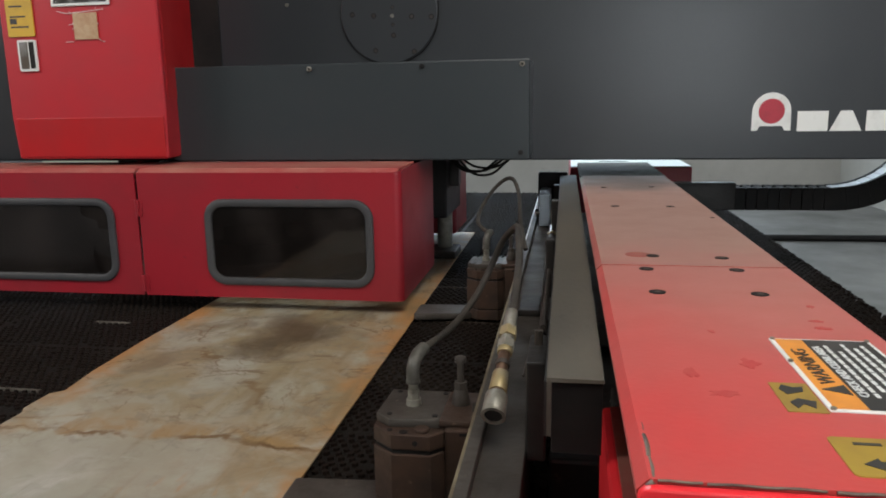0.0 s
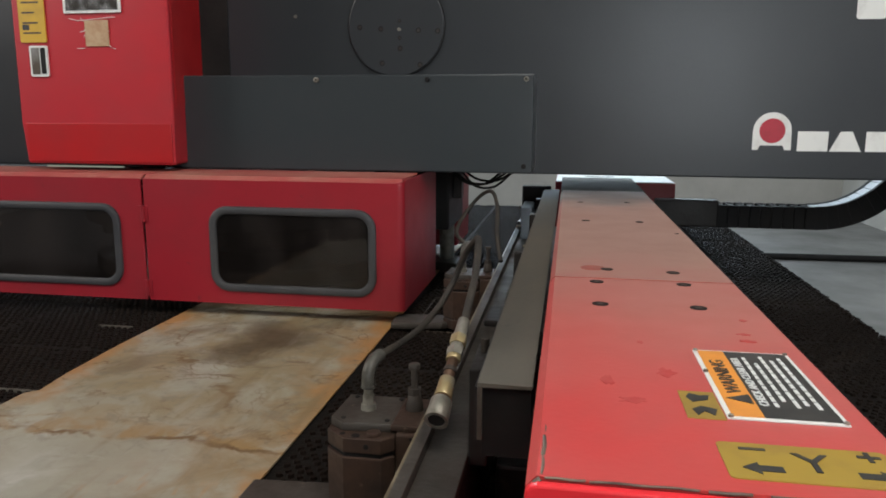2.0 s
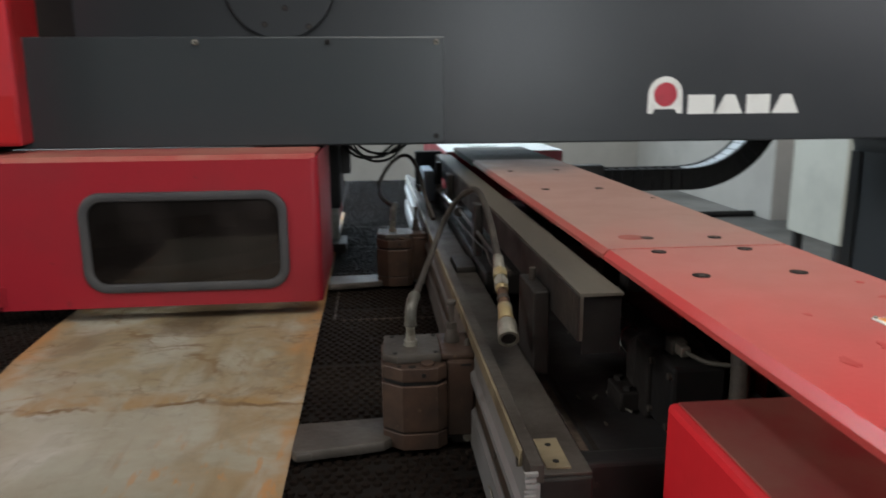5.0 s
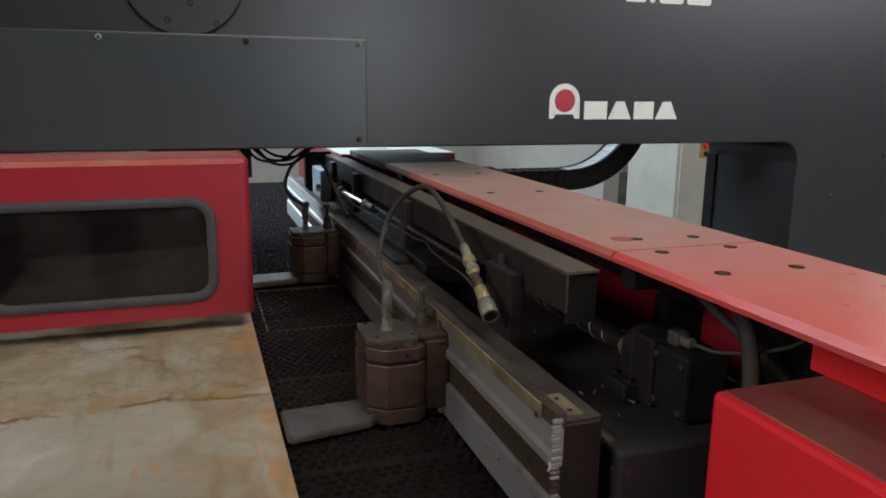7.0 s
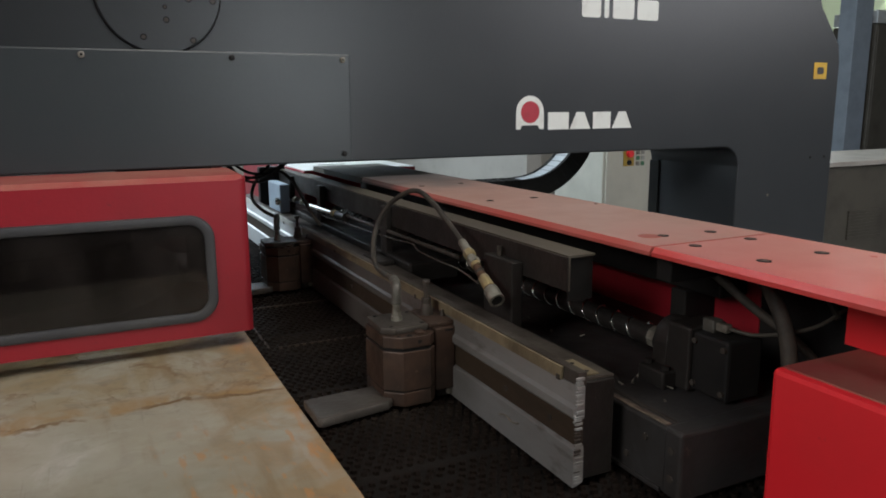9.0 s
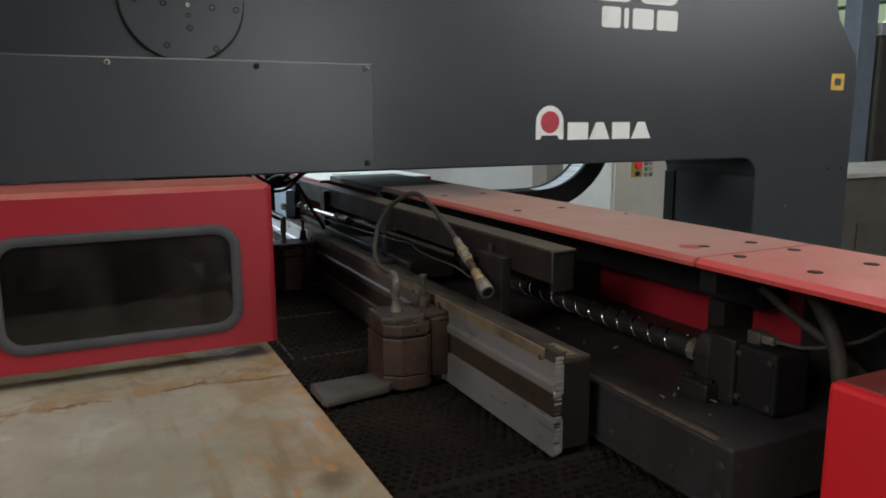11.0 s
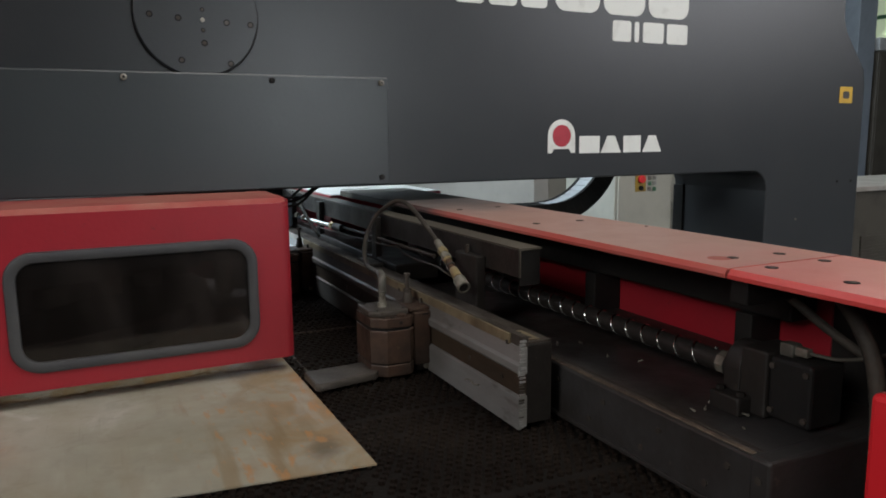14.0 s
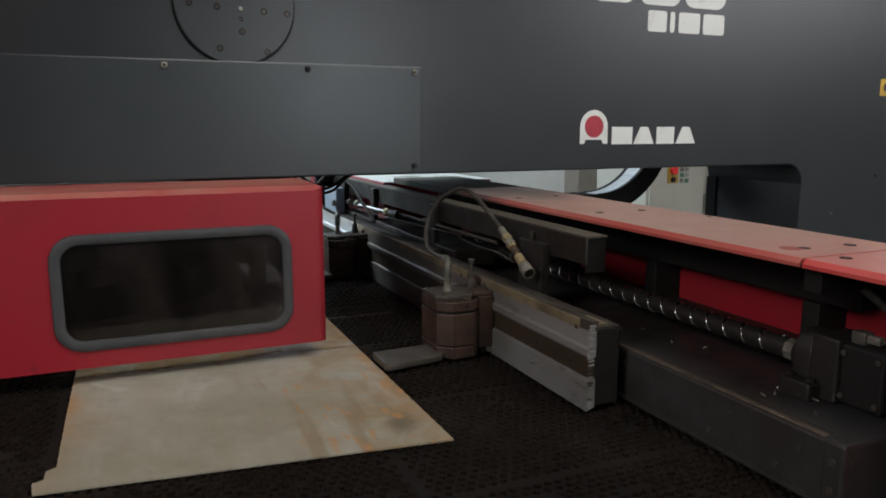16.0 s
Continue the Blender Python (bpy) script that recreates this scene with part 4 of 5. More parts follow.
    for x, y, a, c in ((0.292, -0.999, 0.010, 0.004), (0.290, -1.018, 0.008, 0.005), (0.217, -1.104, 0.008, 0.012), (0.190, -1.160, 0.016, 0.006), (0.176, -1.125, 0.006, 0.014), (0.300, -0.955, 0.004, 0.006), (0.205, -1.035, 0.004, 0.005)):
        pts = [(x + a * rng.uniform(0.35, 1.0) * math.cos(2 * math.pi * k / 13), y + c * rng.uniform(0.35, 1.0) * math.sin(2 * math.pi * k / 13)) for k in range(13)]
        part("scuff", prism(pts, "z", ztop - 0.001, ztop + 0.0003), SCUFF, t, "darker rubbed mark in the paint")
    # warning plate
    w = part("warning_plate", box(0.2425, 0.3105, -1.181, -1.050, ztop, ztop + 0.0012, 0.0004), WHITE, t, "orange and black warning plate with a white border")
    part("orange_field", box(0.2455, 0.2640, -1.178, -1.053, ztop + 0.0012, ztop + 0.0016), ORANGE, w)
    part("black_field", box(0.2640, 0.3075, -1.178, -1.053, ztop + 0.0012, ztop + 0.0016), PRINT, w)
    turn = Matrix.Rotation(radians(90), 4, "Z")
    lettering("WARNING", 0.0135, Matrix.Translation((0.2550, -1.108, ztop + 0.0018)) @ turn, PRINT, w)
    part("hazard_triangle", prism([(0.2475, -1.150), (0.2625, -1.158), (0.2625, -1.142)], "z", ztop + 0.0016, ztop + 0.0020), PRINT, w)
    lettering("CHECK AND CLEAR AREA", 0.0078, Matrix.Translation((0.2690, -1.114, ztop + 0.0018)) @ turn, WHITE, w)
    for k, (a, c) in enumerate(((-1.160, -1.066), (-1.150, -1.078), (-1.160, -1.062), (-1.155, -1.070), (-1.160, -1.064))):
        x = 0.2745 + k * 0.0062
        y = a
        while y < c:
            l = 0.006 + 0.008 * ((k * 7 + int(y * -1000)) % 5) / 5
            part("print_bar", box(x, x + 0.0024, y, min(y + l, c), ztop + 0.0016, ztop + 0.0020), WHITE, w)
            y += l + 0.0022
    for x, y in ((0.2445, -1.179), (0.2445, -1.052), (0.3085, -1.179), (0.3085, -1.052), (0.2438, -1.10)):
        part("rivet", rod((x, y, ztop + 0.001), (x, y, ztop + 0.0026), 0.0016, sides=10), ZINC, w)

    # small pictogram label, partly torn
    s = part("pictogram_label", box(0.2195, 0.2415, -1.183, -1.139, ztop, ztop + 0.0006), OCHRE, t, "torn ochre pictogram label")
    part("pictogram", prism([(0.226, -1.158), (0.236, -1.153), (0.238, -1.145), (0.232, -1.147), (0.226, -1.143), (0.223, -1.150)], "z", ztop + 0.0006, ztop + 0.0010), PRINT, s)
    part("pictogram", prism([(0.224, -1.170), (0.230, -1.164), (0.239, -1.168), (0.236, -1.178), (0.231, -1.172), (0.226, -1.179)], "z", ztop + 0.0006, ztop + 0.0010), PRINT, s)

    # axis label
    a = part("axis_label", prism(rounded(0.2290, 0.3140, -1.256, -1.214, 0.003, 3), "z", ztop, ztop + 0.0007), OCHRE, t, "ochre axis label with arrows")
    zt = ztop + 0.0009
    lettering("Y", 0.030, Matrix.Translation((0.2740, -1.2350, zt)), PRINT, a)
    part("minus_sign", box(0.2395, 0.2530, -1.2230, -1.2205, ztop + 0.0007, ztop + 0.0012), PRINT, a)
    part("plus_sign", box(0.2985, 0.3100, -1.2232, -1.2206, ztop + 0.0007, ztop + 0.0012), PRINT, a)
    part("plus_sign", box(0.3030, 0.3056, -1.2276, -1.2162, ztop + 0.0007, ztop + 0.00121), PRINT, a)
    for x, d in ((0.237, 1), (0.3125, -1)):
        pts = [(x, -1.244), (x + d * 0.0085, -1.2375), (x + d * 0.0085, -1.2410), (x + d * 0.0200, -1.2410), (x + d * 0.0200, -1.2470), (x + d * 0.0085, -1.2470), (x + d * 0.0085, -1.2505)]
        part("arrow", prism(pts, "z", ztop + 0.0007, ztop + 0.0012), PRINT, a)
    # plate on the end
    e = part("end_notice", box(0.1560, 0.3000, -1.2790, -1.2770, 1.010, 1.0935, 0.0005), WHITE, t, "orange notice plate with a white border")
    part("orange_field", box(0.1590, 0.2970, -1.2795, -1.2790, 1.055, 1.0905), ORANGE, e)
    part("black_field", box(0.1590, 0.2970, -1.2795, -1.2790, 1.013, 1.055), PRINT, e)
    for x in (0.159, 0.2975):
        part("rivet", rod((x, -1.2790, 1.0905), (x, -1.2808, 1.0905), 0.0016, sides=10), ZINC, e)

    # red box below the cover's near end
    part("drive_box", box(0.127, 0.3260, -1.2705, -0.980, 0.82, 1.018, 0.006), RED_BRIGHT, t, "bright red drive box with a dusty top")
    part("drive_box_top", box(0.1345, 0.2450, -1.2650, -0.987, 1.0175, 1.0195), DUSTY_RED, t)
    part("inner_plate", box(0.247, 0.250, -1.2700, -0.969, 1.0195, 1.101), RED_BRIGHT, t)

    # base casting
    base = part("base_casting", box(0.0835, 0.330, -0.911, 0.9, 0.851, 0.928, 0.004), BASE_IRON, t, "oily black base casting")
    part("end_cap", box(0.0815, 0.3325, -0.9155, -0.8890, 0.8515, 0.9298, 0.0040), BASE_IRON, base, "worn end cap of the casting")
    for z in (0.906, 0.874):
        part("cap_screw", rod((0.0818, -0.902, z), (0.0800, -0.902, z), 0.0042, sides=12), STEEL, base)
    part("foot_strip", box(0.0805, 0.0840, -0.886, 0.88, 0.8512, 0.8570, 0.001), BASE_IRON, base)
    for i in range(9):
        y = -0.86 + i * 0.105
        for z in (0.905, 0.872):
            part("bolt", rod((0.0836, y + (0.03 if z < 0.88 else 0), z), (0.0812, y + (0.03 if z < 0.88 else 0), z), 0.0038, sides=10), STEEL, base)
    # paler strips draw the highlight along the casting's top edge
    part("edge_glint", box(0.0855, 0.0935, -0.888, 0.88, 0.928, 0.9295, 0.0006), WORN, base, "pale strip for the highlight along the edge")
    part("edge_glint", box(0.0985, 0.1040, -0.888, 0.88, 0.928, 0.9288, 0.0004), STEEL, base)
    # ball screw: a bright helix on a dark core draws one glint a turn
    yc0, yc1, xs, zs, r, lead = -0.742, 0.75, 0.200, 0.969, 0.0136, 0.0332
    screw = part("ball_screw", rod((xs, yc0, zs), (xs, yc1, zs), r, sides=28), DARK_STEEL, t, "oily ball screw, dark core under a bright helix")
    turns = int((yc1 - yc0 - 0.02) / lead)
    helix = [(xs + (r + 0.0004) * math.sin(2 * math.pi * k / 16), yc0 + 0.016 + lead * k / 16, zs + (r + 0.0004) * math.cos(2 * math.pi * k / 16)) for k in range(turns * 16 + 1)]
    part("thread", tube(helix, 0.0017, 14, 1), CHROME, screw, "bright helix for the glints along the thread")
    # bearing housing with an arched flange, a low foot and the motor behind it
    arch = [(xs + 0.030 * math.cos(radians(a)), 0.978 + 0.030 * math.sin(radians(a))) for a in range(0, 181, 15)]
    block = part("bearing_flange", prism(arch + [(xs - 0.030, 0.928), (xs + 0.030, 0.928)], "y", -0.793, -0.768, bevel=0.002), DARK_STEEL, t)
    part("bearing_cap", rod((xs, -0.770, zs), (xs, -0.752, zs), 0.021, 0.017, sides=28, bevel=0.002), DARK_STEEL, block)
    part("lock_nut", rod((xs, -0.753, zs), (xs, -0.738, zs), 0.0150, sides=8), ZINC, block, "yellowed lock nut")
    part("bearing_body", box(0.170, 0.230, -0.8305, -0.7925, 0.930, 1.009, 0.003), DARK_STEEL, block)
    part("bearing_foot", box(0.150, 0.236, -0.811, -0.766, 0.928, 0.951, 0.003), DARK_STEEL, block)
    for y in (-0.804, -0.774):
        part("foot_bolt", rod((0.160, y, 0.951), (0.160, y, 0.956), 0.005, sides=6), DARK_STEEL, block)
    motor = part("drive_motor", box(0.174, 0.228, -0.885, -0.8300, 0.934, 1.006, 0.004), BLACK, t, "black drive motor")
    for y in (-0.836, -0.879):
        for z in (0.944, 0.996):
            part("bolt", rod((0.1745, y, z), (0.1705, y, z), 0.0036, sides=10), STEEL, motor)
    part("connector", box(0.186, 0.202, -0.850, -0.832, 1.0055, 1.021, 0.0020), SLEEVE, motor, "pale cable connector")
    part("connector_plug", box(0.189, 0.199, -0.866, -0.849, 1.009, 1.019, 0.0015), ZINC, motor)
    part("lead", tube([(0.195, -0.864, 1.0140), (0.198, -0.876, 1.0135), (0.208, -0.890, 1.0120), (0.235, -0.905, 1.014), (0.27, -0.92, 1.022), (0.30, -0.93, 1.04)], 0.0022, 6), DUSTY_STEEL, motor)
    part("cable", tube([(0.245, -0.845, 1.085), (0.232, -0.885, 1.06), (0.222, -0.918, 1.02), (0.212, -0.935, 0.975), (0.200, -0.945, 0.945), (0.19, -0.955, 0.935)], 0.0088, 10), HOSE, t, "thick dusty cable")
    part("cable", tube([(0.20, -0.76, 1.09), (0.222, -0.80, 1.07), (0.246, -0.85, 1.03), (0.275, -0.90, 0.99), (0.29, -0.93, 0.95)], 0.0055, 8), HOSE, t)
    part("cable", tube([(0.26, -0.80, 1.092), (0.285, -0.86, 1.085), (0.295, -0.90, 1.06), (0.29, -0.93, 1.03)], 0.0035, 8), HOSE, t)
    part("gland", rod((0.192, -0.952, 0.932), (0.176, -0.962, 0.93), 0.010, 0.007, sides=12), ZINC, t)
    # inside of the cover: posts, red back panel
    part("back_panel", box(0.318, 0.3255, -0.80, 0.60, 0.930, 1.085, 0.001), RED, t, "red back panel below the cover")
    # added black sheet that keeps daylight out of the near end
    part("light_block", box(0.316, 0.3255, -1.265, -0.803, 0.86, 1.100, 0.001), BLACK, t)
    part("inner_beam", box(0.268, 0.317, -0.78, 0.60, 1.020, 1.098, 0.003), BLACK, t)
    part("inner_sill", box(0.272, 0.317, -0.78, 0.60, 0.928, 0.952, 0.002), DARK_STEEL, t)
    for y in (-0.380, -0.712, -0.07):
        part("post", box(0.262, 0.3175, y - 0.014, y + 0.014, 0.929, 1.0195, 0.002), BLACK, t)
    part("stiffener", box(0.150, 0.318, -0.815, -0.790, 1.062, 1.1015, 0.002), BLACK, t)
    rng = random.Random(5)
    for i in range(12):
        x, y = rng.uniform(0.115, 0.19), rng.uniform(-0.87, -0.45)
        part("swarf", rod((x, y, 0.9315), (x + rng.uniform(-0.006, 0.006), y + rng.uniform(-0.006, 0.006), 0.934), 0.0016, 0.0008, sides=6), ZINC, t, "small bright metal chip")

    # higher block at the far end
    blk = part("far_block", box(0.108, 0.459, 0.628, 1.55, 0.93, 1.088, 0.003), RED, t)
    # white top: part of the daylight behind the bridge is in its colour
    part("far_block_top", box(0.110, 0.457, 0.630, 1.548, 1.088, 1.0905, 0.0006), WHITE, blk, "worn top plate, whitened for the daylight on it")
    part("slot", box(0.20, 0.29, 0.80, 0.812, 1.0904, 1.0914), PRINT, blk)
    part("bracket", box(0.400, 0.575, 0.585, 0.627, 0.968, 1.046, 0.004), DARK_STEEL, t)
    return t


# ---- carriage with rail, cover channel, clamps and hoses ----
def carriage():
    t = thing("carriage", (0.04, -0.4, 0.85), "carriage with a dull aluminium profile rail and steel cover channel", "machine carriage")
    y0, y1 = -1.213, 0.80
    def rail(name, bm, mat, parent, label=""):
        # the rail stands 4 mm out from the carriage's face
        bmesh.ops.translate(bm, verts=bm.verts, vec=(-0.004, 0, 0))
        return part(name, bm, mat, parent, label)

    # profile: thin face with lips in front of a steel bar
    rail("steel_bar", box(0.0225, 0.066, y0 + 0.004, y1, 0.853, 0.968, 0.002), DARK_STEEL, t)
    # oily up to the far clamp; past it cleaner, with daylight put into the white
    ym = -0.085
    for a, c, face, strip in ((y0, ym, RAIL, RULER), (ym + 0.0006, y1, RAIL_LIT, STRIP_LIT)):
        note = "" if a == y0 else "cleaner aluminium past the far clamp, whitened for daylight"
        rail("lower_face", prism([(0.0085, 0.849), (0.0115, 0.849), (0.0225, 0.853), (0.0225, 0.896), (0.0125, 0.897), (0.0085, 0.894)], "y", a, c), face, t, note)
        rail("upper_face", prism([(0.0075, 0.932), (0.013, 0.9265), (0.0225, 0.929), (0.0225, 0.966), (0.0135, 0.966), (0.0115, 0.945), (0.0075, 0.941)], "y", a, c), face, t, note)
        rail("scale_strip", box(0.0115, 0.0145, max(a, y0 + 0.03), c, 0.9655, 0.9800, 0.0004), strip, t, "yellowed scale strip" if a == y0 else "scale strip whitened for daylight")
    rail("groove_face", box(0.0135, 0.0222, y0 + 0.001, y1, 0.8965, 0.928, 0.0006), GROOVE, t, "brown oily groove of the rail")
    rail("top_lip", box(0.0145, 0.0260, y0 + 0.002, y1, 0.9660, 0.9815, 0.0008), STEEL, t)
    rail("top_cover", box(0.0262, 0.0655, y0 + 0.006, y1, 0.9682, 0.9715, 0.0008), STEEL, t)
    pl = rail("end_tag", box(0.030, 0.050, y0 + 0.012, y0 + 0.062, 0.9715, 0.9732, 0.0004), RULER, t, "yellowed end tag with two holes")
    for dy in (0.022, 0.050):
        rail("tag_hole", rod((0.040, y0 + dy, 0.972), (0.040, y0 + dy, 0.9736), 0.0028, sides=12), BLACK, pl)
    rng = random.Random(21)
    z = 0.853
    while z < 0.978:
        h, o = rng.uniform(0.0010, 0.0034), rng.uniform(0, 0.005)
        rail("web", box(0.0090 + o * 0.4, 0.0165 + o, y0 - rng.uniform(0.0004, 0.0018), y0 + 0.0015, z, z + h), ALUMINIUM if rng.random() < 0.75 else STEEL, t)
        z += h + rng.uniform(0.0008, 0.0050)
    rail("burr", tube([(0.0085, y0 - 0.001, 0.935), (0.0070, y0 - 0.004, 0.931), (0.0060, y0 - 0.003, 0.928)], 0.0012, 6, 4), ALUMINIUM, t)
    rail("scratch", tube([(0.0072, -1.10, 0.880), (0.0071, -1.085, 0.876), (0.0072, -1.07, 0.879), (0.0071, -1.055, 0.875)], 0.0012, 5), ZINC, t)
    for y in (-1.16, -1.06, -0.72, -0.45, -0.05):
        rail("rail_screw", rod((0.0135, y, 0.911), (0.0120, y, 0.911), 0.004, sides=12), STEEL, t)
    for y in (-1.18, -0.78, -0.35, 0.1):
        rail("scale_notch", box(0.0105, 0.0150, y, y + 0.006, 0.9640, 0.9700), STEEL, t)

    # cover channel, open below
    c0, c1 = -1.087, 0.45
    prof = [(0.082, 1.036), (0.082, 1.082), (0.1235, 1.0815), (0.1235, 1.079), (0.0855, 1.0785), (0.0855, 1.036)]
    part("cover_channel", prism(prof, "y", c0, c1), CHANNEL, t, "dusty folded steel cover channel")
    part("channel_side", box(0.0802, 0.0822, c0 - 0.0012, c1, 1.0365, 1.0795), DARK_STEEL, t)
    part("channel_web", box(0.0965, 0.0995, c0 + 0.012, c1, 1.040, 1.0785), BLACK, t)
    part("channel_end", box(0.0857, 0.1225, c0 + 0.003, c0 + 0.006, 1.022, 1.0785), BLACK, t, "black end plate")
    part("channel_floor", box(0.0857, 0.0965, c0 + 0.004, c1, 1.036, 1.0385), DARK_STEEL, t)
    # saddle and brackets behind the rail
    part("saddle", box(0.066, 0.165, -0.62, 0.40, 0.9485, 0.985, 0.004), DARK_STEEL, t)
    part("nut_housing", box(0.168, 0.232, -0.30, -0.16, 0.945, 1.00, 0.005), STEEL, t)
    part("bracket_plate", box(0.062, 0.0795, -0.985, -0.905, 0.962, 1.056, 0.002), DARK_STEEL, t)
    part("bracket_bolt", rod((0.071, -0.935, 1.056), (0.071, -0.935, 1.070), 0.004, sides=8), STEEL, t)
    for y in (-0.50, -0.05, 0.25):
        part("channel_strut", box(0.066, 0.080, y, y + 0.03, 0.972, 1.075, 0.002), DARK_STEEL, t)
    part("oil_pipe", tube([(0.055, -0.90, 1.010), (0.06, -0.83, 1.016), (0.066, -0.74, 1.013), (0.066, -0.66, 1.016), (0.066, -0.63, 1.024), (0.064, -0.55, 1.020), (0.062, -0.30, 1.012), (0.062, 0.1, 1.0)], 0.0015, 6), STEEL, t, "thin bent oil pipe")
    part("air_pipe", rod((0.0715, -0.80, 1.030), (0.0715, -0.24, 1.025), 0.0036, sides=14), STEEL, t)
    part("piston_rod", rod((0.069, -0.19, 1.020), (0.069, 0.400, 1.004), 0.0068, sides=20), CHROME, t, "polished piston rod")
    part("rod_knob", rod((0.052, 0.236, 1.008), (0.020, 0.236, 1.008), 0.0105, sides=20, bevel=0.002), CHROME, t, "bright round knob")
    part("rod_gland", rod((0.069, -0.25, 1.022), (0.069, -0.185, 1.020), 0.0105, sides=18, bevel=0.001), DARK_STEEL, t)
    for y in (-0.235, -0.16, 0.12, 0.2):
        part("pipe_union", rod((0.069, y - 0.010, 1.0215 - 0.02 * (y + 0.2)), (0.069, y + 0.010, 1.0215 - 0.02 * (y + 0.2)), 0.0098, sides=6), BRASS if y < 0 else ZINC, t)
    part("terminal_block", box(0.028, 0.06, -0.56, -0.47, 0.9715, 0.981, 0.002), DARK_STEEL, t)
    part("end_cylinder", box(0.030, 0.058, 0.225, 0.37, 0.975, 1.056, 0.004), BLUE_PALE, t, "blue-grey end block")
    part("end_bracket", box(0.02, 0.10, 0.44, 0.47, 0.96, 1.09, 0.003), BLACK, t)
    return t


def clamp(yc):
    """A work clamp: jaw foot on the sheet, cylinder block with a chamfered front, and a body on the rail."""
    t = thing("work_clamp", (-0.05, yc, 0.849), "brown oxide-coated pneumatic work clamp on the rail", "clamp", "work clamps")
    w, ch, left = 0.056, 0.020, -0.100
    out = [(left, yc - w + ch), (left + ch + 0.003, yc - w), (-0.036, yc - w), (-0.024, yc - w + 0.012), (-0.024, yc + w - 0.012), (left + 0.01, yc + w - 0.012), (left, yc + w - 0.022)]

    def inset(d):
        cx, cy = -0.06, yc
        return [(cx + (u - cx) * (1 - d / 0.04), cy + (v - cy) * (1 - d / 0.056)) for u, v in out]

    part("block", prism(out, "z", 0.8735, 0.9310, bevel=0.0014), CLAMP, t)
    part("foot_block", prism(out, "z", 0.8510, 0.8715, bevel=0.0016), CLAMP, t)
    part("foot_joint", prism(inset(0.0022), "z", 0.8712, 0.8738), BLACK, t)
    part("gasket", prism(inset(0.0026), "z", 0.9305, 0.9362), BLACK, t)
    part("cap", prism(inset(0.0004), "z", 0.9357, 0.9525, bevel=0.0014), CLAMP, t)
    top = [(left + 0.001, yc - 0.026), (left + 0.018, yc - 0.040), (-0.030, yc - 0.036), (-0.026, yc + 0.040), (left + 0.004, yc + 0.040)]
    plate = part("top_plate", prism(top, "z", 0.9523, 0.9622, bevel=0.0018), STEEL, t, "greyer steel top plate")
    for x, y in ((left + 0.016, yc - 0.028), (-0.036, yc - 0.028), (left + 0.014, yc + 0.032), (-0.034, yc + 0.032)):
        part("plate_screw", rod((x, y, 0.9620), (x, y, 0.9630), 0.0030, sides=12), BLACK, plate)
    part("port", rod((left + 0.020, yc - w + 0.010, 0.9522), (left + 0.020, yc - w + 0.010, 0.9530), 0.0030, sides=14), BLACK, t)
    part("port", rod((left + 0.035, yc - w + 0.007, 0.9522), (left + 0.035, yc - w + 0.007, 0.9530), 0.0045, sides=16), BLACK, t)
    part("port", rod((-0.052, yc - w + 0.0006, 0.9440), (-0.052, yc - w - 0.0004, 0.9440), 0.0028, sides=14), BLACK, t)
    part("cap_bolt", rod((-0.047, yc - w + 0.012, 0.9522), (-0.047, yc - w + 0.012, 0.9560), 0.0078, sides=20, bevel=0.0008), CLAMP, t)
    jaw = prism([(-0.2055, yc - 0.063), (-0.2000, yc - 0.070), (-0.10, yc - 0.054), (-0.09, yc - 0.044), (-0.09, yc + 0.014), (-0.2055, yc + 0.006)], "z", 0.850, 0.8635, bevel=0.003)
    part("jaw", jaw, STEEL, t, "worn dark steel jaw")
    part("jaw_tip", prism([(-0.2050, yc - 0.0640), (-0.1995, yc - 0.0712), (-0.182, yc - 0.0684), (-0.182, yc - 0.0640)], "z", 0.8515, 0.8610, bevel=0.002), STEEL, t, "worn corner of the jaw")
    body = part("body", box(-0.0235, 0.0085, yc - 0.046, yc + 0.042, 0.862, 0.9560, 0.0025), CLAMP, t)
    part("body_top", box(-0.0300, 0.0095, yc - 0.040, yc + 0.038, 0.9558, 0.9632, 0.0020), CLAMP, body)
    part("side_slot", box(-0.008, 0.004, yc - 0.0466, yc - 0.0455, 0.9500, 0.9530), BLACK, body)
    part("body_foot", box(-0.0180, 0.0060, yc - 0.040, yc + 0.036, 0.8500, 0.8625, 0.002), DARK_STEEL, t)
    bolt = part("adjuster", rod((-0.0135, yc + 0.006, 0.9630), (-0.0135, yc + 0.006, 1.0110), 0.0036, sides=12), STEEL, t)
    part("adjuster_seat", rod((-0.0135, yc + 0.006, 0.9630), (-0.0135, yc + 0.006, 0.9800), 0.0105, 0.0072, sides=16, bevel=0.001), STEEL, bolt)
    part("adjuster_nut", rod((-0.0135, yc + 0.006, 0.9800), (-0.0135, yc + 0.006, 0.9880), 0.0074, sides=6), STEEL, bolt)
    part("adjuster_tip", rod((-0.0135, yc + 0.006, 1.0095), (-0.0135, yc + 0.006, 1.0155), 0.0062, sides=14, bevel=0.0008), STEEL, bolt)
    part("grease_nipple", rod((0.0035, yc - 0.012, 0.9632), (0.0035, yc - 0.012, 0.9720), 0.0034, 0.0022, sides=10), STEEL, t)
    f = part("fitting", rod((-0.064, yc, 0.9620), (-0.064, yc, 0.9690), 0.0086, 0.0080, sides=16), ZINC, t, "zinc air fitting")
    part("fitting_nut", rod((-0.064, yc, 0.9690), (-0.064, yc, 0.9790), 0.0066, sides=6), ZINC, f)
